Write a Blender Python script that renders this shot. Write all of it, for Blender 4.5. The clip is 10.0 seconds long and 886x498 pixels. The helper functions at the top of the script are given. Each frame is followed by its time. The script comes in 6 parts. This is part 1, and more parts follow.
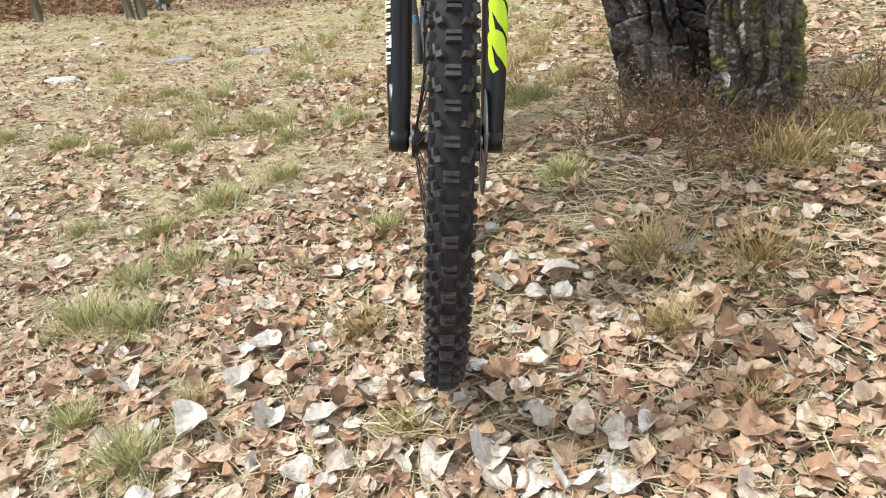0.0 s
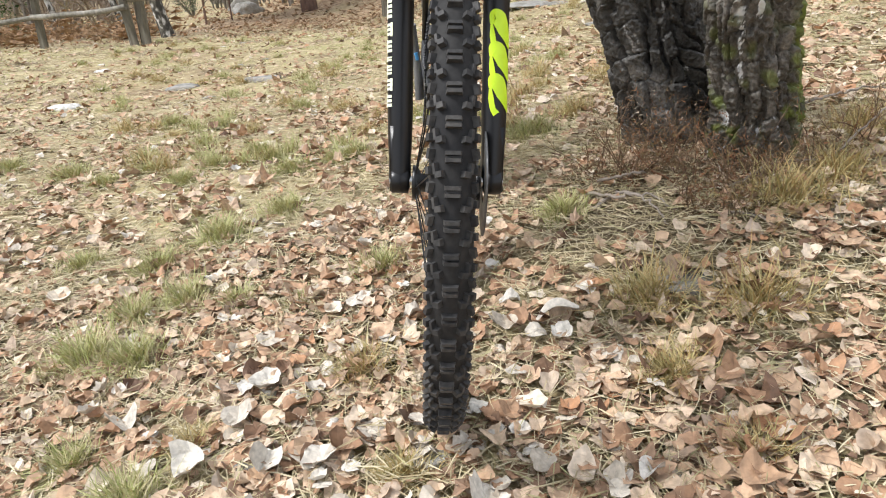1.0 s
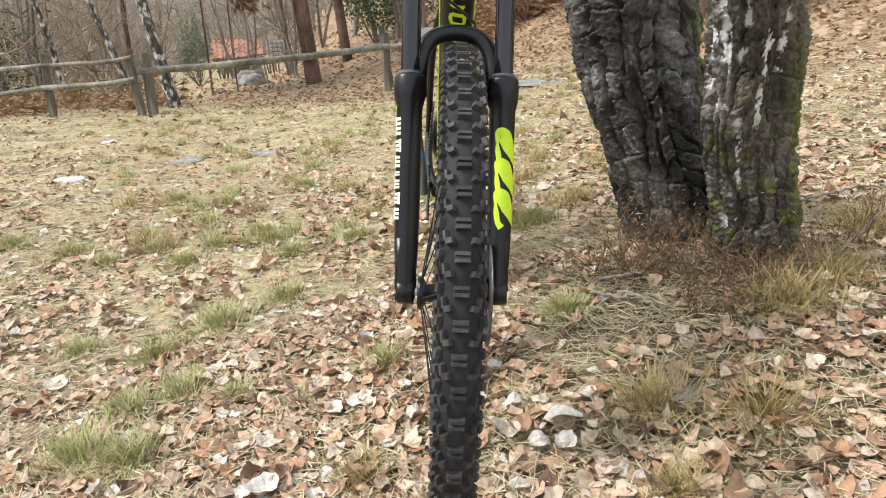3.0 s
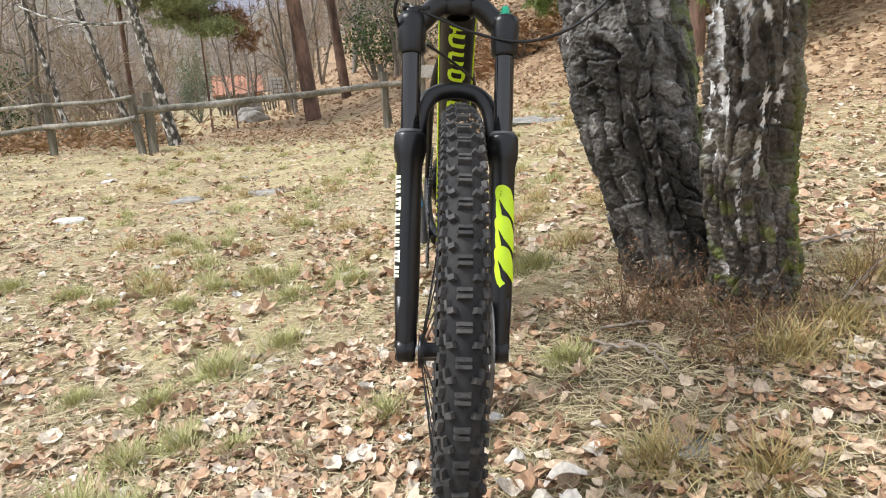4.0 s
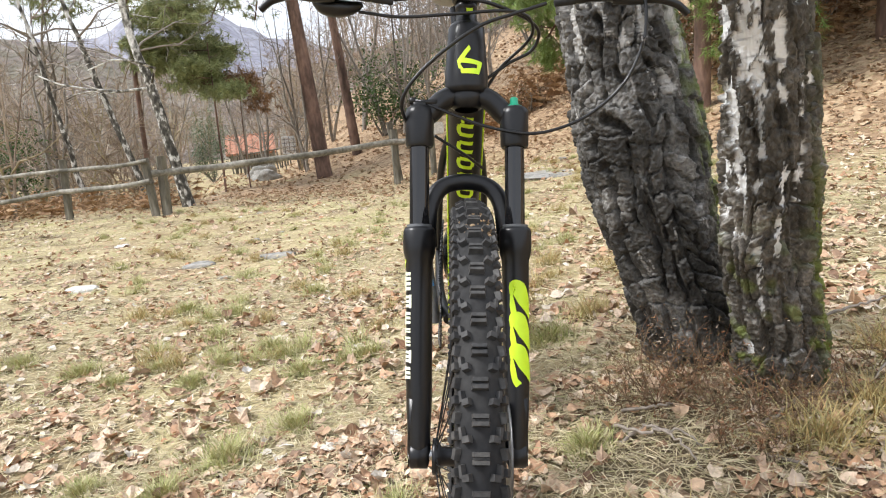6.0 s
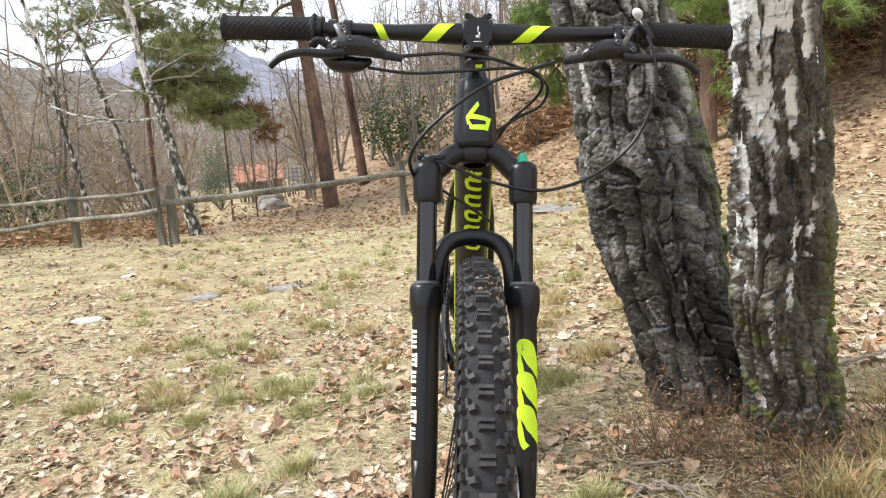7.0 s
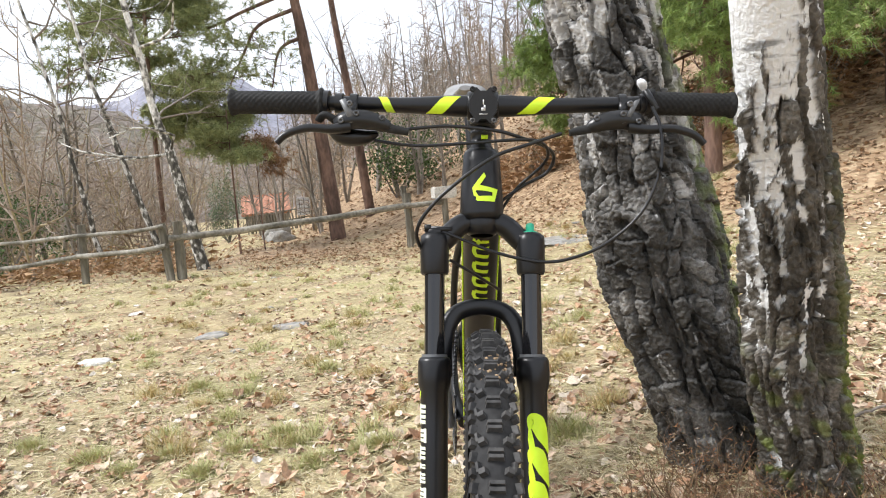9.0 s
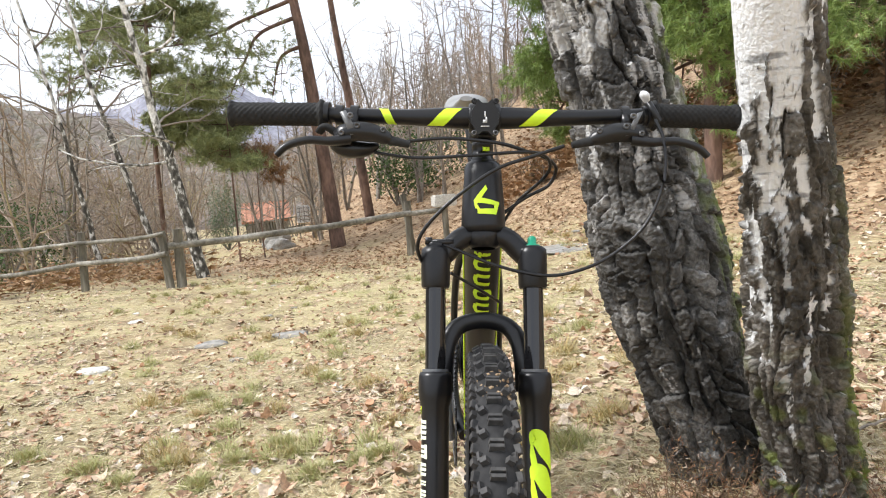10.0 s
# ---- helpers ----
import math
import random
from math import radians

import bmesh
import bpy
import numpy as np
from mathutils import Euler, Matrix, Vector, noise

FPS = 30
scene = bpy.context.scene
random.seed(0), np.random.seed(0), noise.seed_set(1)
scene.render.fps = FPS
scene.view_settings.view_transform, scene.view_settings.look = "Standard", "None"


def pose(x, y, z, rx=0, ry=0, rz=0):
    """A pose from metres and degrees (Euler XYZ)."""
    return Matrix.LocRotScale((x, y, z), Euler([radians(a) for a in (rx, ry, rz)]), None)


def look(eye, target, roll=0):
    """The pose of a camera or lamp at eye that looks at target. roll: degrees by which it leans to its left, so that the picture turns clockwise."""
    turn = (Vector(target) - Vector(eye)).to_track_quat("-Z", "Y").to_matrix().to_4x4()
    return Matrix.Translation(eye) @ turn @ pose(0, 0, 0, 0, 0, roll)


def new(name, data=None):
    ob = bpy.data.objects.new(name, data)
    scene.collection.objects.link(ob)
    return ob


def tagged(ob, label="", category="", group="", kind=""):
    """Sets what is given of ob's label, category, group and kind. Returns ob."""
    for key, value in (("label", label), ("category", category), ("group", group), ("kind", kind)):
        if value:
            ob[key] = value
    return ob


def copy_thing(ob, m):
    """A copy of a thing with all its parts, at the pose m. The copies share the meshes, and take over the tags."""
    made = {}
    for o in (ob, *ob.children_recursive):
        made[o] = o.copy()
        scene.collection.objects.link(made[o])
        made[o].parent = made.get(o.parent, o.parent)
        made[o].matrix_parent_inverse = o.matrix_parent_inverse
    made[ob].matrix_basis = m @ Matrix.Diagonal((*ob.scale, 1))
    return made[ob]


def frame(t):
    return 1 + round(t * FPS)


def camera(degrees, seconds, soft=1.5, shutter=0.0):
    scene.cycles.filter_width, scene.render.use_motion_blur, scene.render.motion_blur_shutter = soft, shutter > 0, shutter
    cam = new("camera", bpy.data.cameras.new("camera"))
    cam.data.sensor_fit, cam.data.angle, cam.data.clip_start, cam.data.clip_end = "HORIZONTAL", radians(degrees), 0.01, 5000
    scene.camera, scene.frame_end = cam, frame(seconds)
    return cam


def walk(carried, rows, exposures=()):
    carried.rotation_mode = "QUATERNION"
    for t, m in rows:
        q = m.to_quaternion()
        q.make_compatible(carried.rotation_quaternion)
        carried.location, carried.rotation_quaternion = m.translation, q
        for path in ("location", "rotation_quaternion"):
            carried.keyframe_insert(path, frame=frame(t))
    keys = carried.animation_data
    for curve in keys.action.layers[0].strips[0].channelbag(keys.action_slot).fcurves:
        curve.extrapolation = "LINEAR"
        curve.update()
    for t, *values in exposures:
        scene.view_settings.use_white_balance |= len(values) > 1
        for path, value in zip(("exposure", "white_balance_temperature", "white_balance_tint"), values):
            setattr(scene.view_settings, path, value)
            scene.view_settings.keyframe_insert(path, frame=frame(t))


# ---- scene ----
cam = camera(65.3, 10.0, soft=1.1)
PATH = [
    (0, (0.085, -0.37, 0.661), (-0.057, 1.439, -0.179), -4.3),
    (0.5, (0.085, -0.364, 0.669), (-0.054, 1.456, -0.148), -4.1),
    (1, (0.086, -0.359, 0.685), (-0.053, 1.478, -0.093), -4.0),
    (1.5, (0.085, -0.357, 0.698), (-0.051, 1.496, -0.04), -3.7),
    (2, (0.084, -0.351, 0.715), (-0.048, 1.518, 0.016), -3.2),
    (2.5, (0.08, -0.348, 0.734), (-0.047, 1.539, 0.083), -3.1),
    (4, (0.077, -0.323, 0.786), (-0.042, 1.607, 0.276), -3.4),
    (4.5, (0.076, -0.315, 0.801), (-0.04, 1.625, 0.326), -4.2),
    (5, (0.077, -0.302, 0.813), (-0.045, 1.643, 0.367), -5.0),
    (5.5, (0.079, -0.286, 0.828), (-0.058, 1.668, 0.422), -5.1),
    (7, (0.079, -0.252, 0.882), (-0.078, 1.721, 0.6), -4.3),
    (7.5, (0.08, -0.248, 0.904), (-0.082, 1.731, 0.662), -4.3),
    (8, (0.082, -0.246, 0.92), (-0.091, 1.733, 0.689), -4.3),
    (8.5, (0.083, -0.243, 0.936), (-0.095, 1.739, 0.728), -4.4),
    (9, (0.082, -0.239, 0.945), (-0.089, 1.744, 0.744), -5.0),
    (9.5, (0.082, -0.232, 0.951), (-0.088, 1.752, 0.766), -5.1),
    (10, (0.08, -0.228, 0.952), (-0.089, 1.757, 0.773), -4.9),
]
walk(cam, [(t, look(eye, target, roll)) for t, eye, target, roll in PATH], exposures=[(0.0, 0.44, 6200, 11), (2.5, 0.46, 6200, 11), (4.5, 0.56, 6200, 11), (7.0, 0.62, 6200, 11), (10.0, 0.62, 6200, 11)])

# ---- light ----
SUN_EL, SUN_AZ = radians(50), radians(-98)
world = bpy.data.worlds.new("overcast_sky")
scene.world = world
world.use_nodes = True
wn, wl = world.node_tree.nodes, world.node_tree.links
sky = wn.new("ShaderNodeTexSky")
sky.sky_type = "NISHITA"
sky.sun_disc = False
sky.sun_elevation, sky.sun_rotation = SUN_EL, SUN_AZ
sky.dust_density, sky.air_density = 3.0, 1.0
sky_gain = wn.new("ShaderNodeMixRGB")
sky_gain.blend_type = "MULTIPLY"
sky_gain.inputs[0].default_value = 1.0
sky_gain.inputs[2].default_value = (0.1, 0.1, 0.1, 1)
cloud = wn.new("ShaderNodeTexNoise")
cloud.inputs["Scale"].default_value, cloud.inputs["Detail"].default_value = 2.2, 6.0
cloud_ramp = wn.new("ShaderNodeValToRGB")
cloud_ramp.color_ramp.elements[0].position, cloud_ramp.color_ramp.elements[1].position = 0.3, 0.62
cloud_ramp.color_ramp.elements[0].color = (0.80, 0.87, 1.0, 1)
cloud_ramp.color_ramp.elements[1].color = (1.12, 1.12, 1.11, 1)
sky_coord = wn.new("ShaderNodeTexCoord")
sky_mix = wn.new("ShaderNodeMixRGB")
sky_mix.inputs[0].default_value = 0.88
wl.new(sky_coord.outputs["Generated"], cloud.inputs["Vector"])
wl.new(cloud.outputs["Fac"], cloud_ramp.inputs["Fac"])
wl.new(sky.outputs["Color"], sky_gain.inputs[1])
wl.new(sky_gain.outputs["Color"], sky_mix.inputs[1])
wl.new(cloud_ramp.outputs["Color"], sky_mix.inputs[2])
wl.new(sky_mix.outputs["Color"], wn["Background"].inputs["Color"])
wn["Background"].inputs["Strength"].default_value = 0.93
sun = new("sun", bpy.data.lights.new("sun", "SUN"))
sun.data.energy, sun.data.angle, sun.data.color = 2.95, radians(16), (1.0, 0.965, 0.91)
sun_way = Vector((math.sin(SUN_AZ) * math.cos(SUN_EL), math.cos(SUN_AZ) * math.cos(SUN_EL), math.sin(SUN_EL)))
sun.matrix_world = look(sun_way * 60, (0, 0, 0))

# ---- mesh helpers ----
rng = np.random.default_rng(7)


class Acc:
    """Gathers vertices and faces of one mesh."""

    def __init__(self):
        self.v, self.f, self.n = [], [], 0

    def add(self, v, f):
        v = np.asarray(v, float).reshape(-1, 3)
        self.f.append(np.asarray(f, np.int64) + self.n)
        self.v.append(v)
        self.n += len(v)
        return self

    def mesh(self, name, material, smooth=True):
        me = bpy.data.meshes.new(name)
        v = np.concatenate(self.v)
        me.vertices.add(len(v))
        me.vertices.foreach_set("co", v.ravel())
        total = np.concatenate([np.full(len(f), f.shape[1]) for f in self.f])
        flat = np.concatenate([f.ravel() for f in self.f])
        me.loops.add(len(flat))
        me.loops.foreach_set("vertex_index", flat.astype(np.int32))
        me.polygons.add(len(total))
        me.polygons.foreach_set("loop_start", np.concatenate([[0], np.cumsum(total)[:-1]]).astype(np.int32))
        me.polygons.foreach_set("loop_total", total.astype(np.int32))
        me.polygons.foreach_set("use_smooth", np.full(len(total), smooth))
        me.materials.append(material)
        me.update()
        me.validate()
        return me


def part(name, acc, material, parent=None, label="", smooth=True, kind=""):
    me = acc.mesh(name, material, smooth) if isinstance(acc, Acc) else acc
    ob = new(name, me)
    if parent is not None:
        ob.parent = parent
    return tagged(ob, label=label, kind=kind)


def thing(name, m, label, category, group="", kind=""):
    ob = new(name)
    ob.empty_display_size = 0.1
    ob.matrix_world = m
    return tagged(ob, label, category, group, kind)


def unit(a):
    a = np.asarray(a, float)
    return a / (np.linalg.norm(a, axis=-1, keepdims=True) + 1e-12)


def spline(pts, n):
    """n points on a smooth line through pts."""
    p = np.asarray(pts, float)
    p = np.vstack([2 * p[0] - p[1], p, 2 * p[-1] - p[-2]])
    k = len(p) - 3
    t = np.linspace(0, k, n)
    i = np.minimum(t.astype(int), k - 1)
    u = (t - i)[:, None]
    a, b, c, d = p[i], p[i + 1], p[i + 2], p[i + 3]
    return 0.5 * (2 * b + (c - a) * u + (2 * a - 5 * b + 4 * c - d) * u ** 2 + (3 * b - a - 3 * c + d) * u ** 3)


def tube(acc, pts, radii, seg=8, flat=1.0, up=(0, 0, 1), caps=True):
    """A round or flattened tube along pts."""
    p = np.asarray(pts, float)
    r = np.broadcast_to(np.asarray(radii, float), (len(p),))
    d = unit(np.gradient(p, axis=0))
    ref = np.broadcast_to(np.asarray(up, float), d.shape).copy()
    bad = np.abs((d * unit(ref)).sum(1)) > 0.97
    ref[bad] = (1, 0.03, 0.02)
    s = unit(np.cross(d, ref))
    w = np.cross(s, d)
    a = np.linspace(0, 2 * np.pi, seg, endpoint=False)
    ring = p[:, None] + r[:, None, None] * (np.cos(a)[None, :, None] * s[:, None] + flat * np.sin(a)[None, :, None] * w[:, None])
    n = len(p)
    i, j = np.meshgrid(np.arange(n - 1), np.arange(seg), indexing="ij")
    k = (j + 1) % seg
    f = np.stack([i * seg + j, i * seg + k, (i + 1) * seg + k, (i + 1) * seg + j], -1).reshape(-1, 4)
    acc.add(ring.reshape(-1, 3), f)
    if caps:
        for c, row, flip in ((p[0], ring[0], True), (p[-1], ring[-1], False)):
            tri = np.array([[0, 1 + q, 1 + (q + 1) % seg] for q in range(seg)])
            acc.add(np.vstack([c, row]), tri[:, ::-1] if flip else tri)
    return acc


def lathe(acc, base, axis, profile, seg=24):
    """A turned body: profile rows are (distance along the axis, radius)."""
    pr = np.asarray(profile, float)
    ax = unit(axis)
    pts = np.asarray(base, float) + pr[:, :1] * ax
    s = unit(np.cross(ax, (1, 0, 0) if abs(ax[0]) < 0.8 else (0, 1, 0)))
    w = np.cross(ax, s)
    a = np.linspace(0, 2 * np.pi, seg, endpoint=False)
    ring = pts[:, None] + pr[:, 1][:, None, None] * (np.cos(a)[None, :, None] * s + np.sin(a)[None, :, None] * w)
    n = len(pr)
    i, j = np.meshgrid(np.arange(n - 1), np.arange(seg), indexing="ij")
    k = (j + 1) % seg
    acc.add(ring.reshape(-1, 3), np.stack([i * seg + j, i * seg + k, (i + 1) * seg + k, (i + 1) * seg + j], -1).reshape(-1, 4))
    return acc


BOX_F = np.array([[0, 2, 3, 1], [4, 5, 7, 6], [0, 1, 5, 4], [2, 6, 7, 3], [0, 4, 6, 2], [1, 3, 7, 5]])


def block(acc, centre, x, y, z, taper=1.0):
    """A block from its centre and three half axes; taper narrows the +z face."""
    c, x, y, z = (np.asarray(q, float) for q in (centre, x, y, z))
    v = [c + sx * x * (taper if sz > 0 else 1) + sy * y * (taper if sz > 0 else 1) + sz * z for sz in (-1, 1) for sy in (-1, 1) for sx in (-1, 1)]
    acc.add(v, BOX_F)
    return acc


def rounded_box(name, size, material, bevel=0.004, jitter=0.0):
    """A mesh of a bevelled box, standing on z = 0."""
    bm = bmesh.new()
    bmesh.ops.create_cube(bm, size=1)
    for v in bm.verts:
        v.co = Vector((v.co.x * size[0], v.co.y * size[1], (v.co.z + 0.5) * size[2]))
    bmesh.ops.bevel(bm, geom=bm.edges[:], offset=bevel, segments=2, affect="EDGES")
    if jitter:
        bmesh.ops.subdivide_edges(bm, edges=bm.edges[:], cuts=2, use_grid_fill=True)
        for v in bm.verts:
            v.co += noise.noise_vector(v.co * 4) * jitter
    me = bpy.data.meshes.new(name)
    bm.to_mesh(me)
    bm.free()
    me.materials.append(material)
    return me


# ---- materials ----
def mat(name, colours, scale=6.0, fine=60.0, rough=0.8, bump=0.3, metal=0.0, vary=None, spread=0.35, stretch=(1, 1, 1), bump_dist=0.01, fine_mix=0.35, spec=0.5):
    """A procedural material: a colour ramp over broad noise (or over a random number per piece), broken up by fine noise."""
    m = bpy.data.materials.new(name)
    m.use_nodes = True
    n, l = m.node_tree.nodes, m.node_tree.links
    b = n["Principled BSDF"]
    b.inputs["Roughness"].default_value, b.inputs["Metallic"].default_value = rough, metal
    b.inputs["Specular IOR Level"].default_value = spec
    tc, mp = n.new("ShaderNodeTexCoord"), n.new("ShaderNodeMapping")
    mp.inputs["Scale"].default_value = stretch
    l.new(tc.outputs["Object"], mp.inputs["Vector"])
    broad, small = n.new("ShaderNodeTexNoise"), n.new("ShaderNodeTexNoise")
    for t, s, d in ((broad, scale, 4.0), (small, fine, 3.0)):
        t.inputs["Scale"].default_value, t.inputs["Detail"].default_value = s, d
        l.new(mp.outputs["Vector"], t.inputs["Vector"])
    ramp = n.new("ShaderNodeValToRGB")
    e = ramp.color_ramp.elements
    k = len(colours)
    lo, hi = (0.0, 1.0) if vary else (0.5 - spread / 2, 0.5 + spread / 2)
    for i, c in enumerate(colours):
        q = lo + (hi - lo) * i / max(1, k - 1)
        if i < 2:
            e[i].position, el = q, e[i]
        else:
            el = e.new(q)
        el.color = (*c, 1)
    if vary:
        src = n.new("ShaderNodeNewGeometry" if vary == "island" else "ShaderNodeObjectInfo")
        l.new(src.outputs["Random Per Island" if vary == "island" else "Random"], ramp.inputs["Fac"])
    else:
        l.new(broad.outputs["Fac"], ramp.inputs["Fac"])
    tone = n.new("ShaderNodeMapRange")
    tone.inputs["From Min"].default_value, tone.inputs["From Max"].default_value = 0.3, 0.7
    tone.inputs["To Min"].default_value, tone.inputs["To Max"].default_value = 1 - fine_mix, 1 + fine_mix * 0.6
    l.new(small.outputs["Fac"], tone.inputs["Value"])
    mul = n.new("ShaderNodeVectorMath")
    mul.operation = "SCALE"
    l.new(ramp.outputs["Color"], mul.inputs[0])
    l.new(tone.outputs["Result"], mul.inputs["Scale"])
    l.new(mul.outputs["Vector"], b.inputs["Base Color"])
    if bump:
        bp = n.new("ShaderNodeBump")
        bp.inputs["Strength"].default_value, bp.inputs["Distance"].default_value = bump, bump_dist
        l.new(small.outputs["Fac"], bp.inputs["Height"])
        l.new(bp.outputs["Normal"], b.inputs["Normal"])
    return m


LEAF_COLOURS = [(0.132, 0.073, 0.044), (0.352, 0.209, 0.121), (0.528, 0.358, 0.226), (0.638, 0.495, 0.352), (0.418, 0.220, 0.110), (0.682, 0.561, 0.418), (0.242, 0.138, 0.079), (0.759, 0.671, 0.539), (0.495, 0.303, 0.182), (0.330, 0.193, 0.110), (0.605, 0.462, 0.319)]
M_LEAF = mat("dry_leaf", LEAF_COLOURS, fine=80, rough=0.75, bump=0.2, vary="island", fine_mix=0.32, bump_dist=0.004)
M_LEAF_ONE = mat("dry_leaf_single", LEAF_COLOURS, fine=80, rough=0.75, bump=0.2, vary="object", fine_mix=0.32, bump_dist=0.004)
M_LEAF_HILL = mat("chestnut_leaf", [(0.216, 0.126, 0.068), (0.378, 0.239, 0.135), (0.477, 0.324, 0.194), (0.288, 0.171, 0.090), (0.522, 0.396, 0.257), (0.414, 0.266, 0.149)], fine=60, rough=0.75, bump=0.2, vary="island", fine_mix=0.32, bump_dist=0.004)
M_PALE = mat("bleached_leaf", [(0.46, 0.40, 0.32), (0.66, 0.62, 0.55), (0.54, 0.475, 0.385), (0.60, 0.565, 0.51)], fine=110, rough=0.7, bump=0.3, vary="object", fine_mix=0.28, bump_dist=0.004)
M_STRAW = mat("dead_grass", [(0.40, 0.325, 0.18), (0.56, 0.47, 0.29), (0.64, 0.565, 0.38), (0.35, 0.28, 0.165), (0.42, 0.40, 0.20)], fine=30, rough=0.8, bump=0, vary="island", fine_mix=0.15)
M_GRASS = mat("grass", [(0.27, 0.31, 0.085), (0.40, 0.41, 0.15), (0.55, 0.50, 0.26), (0.33, 0.36, 0.11), (0.60, 0.53, 0.33), (0.46, 0.40, 0.19)], fine=30, rough=0.7, bump=0, vary="island", fine_mix=0.15)
M_GRASS_DRY = mat("yellowed_grass", [(0.36, 0.31, 0.12), (0.52, 0.43, 0.20), (0.46, 0.30, 0.12), (0.32, 0.32, 0.13)], fine=30, rough=0.7, bump=0, vary="island", fine_mix=0.15)
M_TYRE = mat("tyre_rubber", [(0.022, 0.022, 0.023), (0.038, 0.037, 0.036)], scale=14, fine=120, rough=0.72, bump=0.15, bump_dist=0.002, fine_mix=0.25, spec=0.16)
M_KNOB = mat("tread_rubber", [(0.034, 0.034, 0.035), (0.078, 0.075, 0.071)], scale=20, fine=160, rough=0.6, bump=0.15, bump_dist=0.001, fine_mix=0.3, spec=0.22)
M_BLACK = mat("matt_black_paint", [(0.005, 0.005, 0.006), (0.009, 0.009, 0.010)], scale=8, fine=200, rough=0.32, bump=0.02, bump_dist=0.001, fine_mix=0.15, spec=0.40)
M_PLASTIC = mat("black_plastic", [(0.006, 0.006, 0.007), (0.012, 0.012, 0.012)], scale=10, fine=220, rough=0.30, bump=0.06, bump_dist=0.001, fine_mix=0.2, spec=0.42)
M_GRIP = mat("grip_rubber", [(0.018, 0.018, 0.018), (0.034, 0.034, 0.033)], scale=10, fine=200, rough=0.68, bump=0.1, bump_dist=0.001, fine_mix=0.2, spec=0.16)
M_STANCHION = mat("black_anodised_metal", [(0.006, 0.006, 0.007), (0.009, 0.009, 0.010)], scale=5, fine=100, rough=0.10, bump=0.0, fine_mix=0.05, spec=0.65)
M_STEEL = mat("worn_steel", [(0.42, 0.42, 0.42), (0.6, 0.6, 0.6)], scale=20, fine=90, rough=0.3, bump=0.05, metal=1.0, bump_dist=0.001, fine_mix=0.15)
M_GREY = mat("grey_crank_paint", [(0.10, 0.105, 0.11), (0.16, 0.165, 0.17)], scale=14, fine=90, rough=0.4, bump=0.02, fine_mix=0.1)
M_NEON = mat("neon_yellow_decal", [(0.60, 0.88, 0.015), (0.66, 0.92, 0.03)], scale=10, fine=80, rough=0.4, bump=0.0, fine_mix=0.05)
M_WHITE_DECAL = mat("pale_decal", [(0.80, 0.84, 0.62), (0.86, 0.88, 0.70)], scale=10, fine=80, rough=0.45, bump=0.0, fine_mix=0.05)
M_BLUE = mat("blue_anodised", [(0.05, 0.28, 0.62), (0.08, 0.35, 0.7)], rough=0.4, bump=0.0, fine_mix=0.05)
M_GREEN = mat("green_anodised", [(0.02, 0.30, 0.17), (0.03, 0.38, 0.22)], rough=0.35, bump=0.0, fine_mix=0.05)
M_MUD = mat("dried_mud", [(0.30, 0.20, 0.11), (0.42, 0.30, 0.18)], fine=120, rough=0.95, bump=0.4)
M_WOOD = mat("weathered_fence_wood", [(0.075, 0.066, 0.050), (0.16, 0.145, 0.11), (0.29, 0.27, 0.22)], scale=5, fine=26, rough=0.9, bump=0.6, stretch=(1, 1, 0.25), bump_dist=0.02, spread=0.4)
M_RAIL = mat("weathered_rail_wood", [(0.085, 0.078, 0.060), (0.20, 0.185, 0.150), (0.36, 0.335, 0.285)], scale=3, fine=24, rough=0.9, bump=0.6, bump_dist=0.02, spread=0.4)
M_PINE_BARK = mat("pine_bark", [(0.085, 0.055, 0.042), (0.17, 0.105, 0.078), (0.24, 0.15, 0.11)], scale=4, fine=18, rough=0.95, bump=0.8, stretch=(1, 1, 0.35), bump_dist=0.04)
M_TWIG = mat("bare_twig_bark", [(0.16, 0.135, 0.11), (0.31, 0.28, 0.24), (0.23, 0.195, 0.162)], scale=2, fine=20, rough=0.9, bump=0.3, vary="island")
# brown twig tones, lightened to carry the distance haze in the colour
M_BROWN_TWIG = mat("thicket_twigs", [(0.20, 0.15, 0.11), (0.32, 0.25, 0.19), (0.43, 0.355, 0.285), (0.26, 0.19, 0.135), (0.36, 0.305, 0.17)], scale=2, fine=20, rough=0.9, bump=0, vary="island")
M_FAR_BIRCH = mat("far_birch_bark", [(0.06, 0.055, 0.045), (0.26, 0.25, 0.22), (0.64, 0.62, 0.58), (0.74, 0.73, 0.70)], scale=7, fine=30, rough=0.85, bump=0.3, stretch=(1.4, 1.4, 1.0), spread=0.22)
M_FAR_FOOT = mat("birch_foot_bark", [(0.05, 0.046, 0.038), (0.11, 0.10, 0.085), (0.17, 0.16, 0.13), (0.62, 0.60, 0.56)], scale=11, fine=30, rough=0.9, bump=0.5, stretch=(1.4, 1.4, 0.8), spread=0.20)
M_NEEDLE = mat("pine_needles", [(0.17, 0.20, 0.075), (0.27, 0.31, 0.12), (0.38, 0.40, 0.17), (0.21, 0.25, 0.09)], fine=8, rough=0.6, bump=0, vary="island", fine_mix=0.3)
M_NEEDLE_SOFT = mat("soft_pine_needles", [(0.11, 0.185, 0.036), (0.19, 0.28, 0.060), (0.28, 0.36, 0.095), (0.13, 0.21, 0.044)], fine=8, rough=0.55, bump=0, vary="island", fine_mix=0.3)
M_NEEDLE_DEAD = mat("dead_needles", [(0.24, 0.12, 0.05), (0.32, 0.18, 0.08), (0.2, 0.12, 0.06)], fine=8, rough=0.8, bump=0, vary="island")
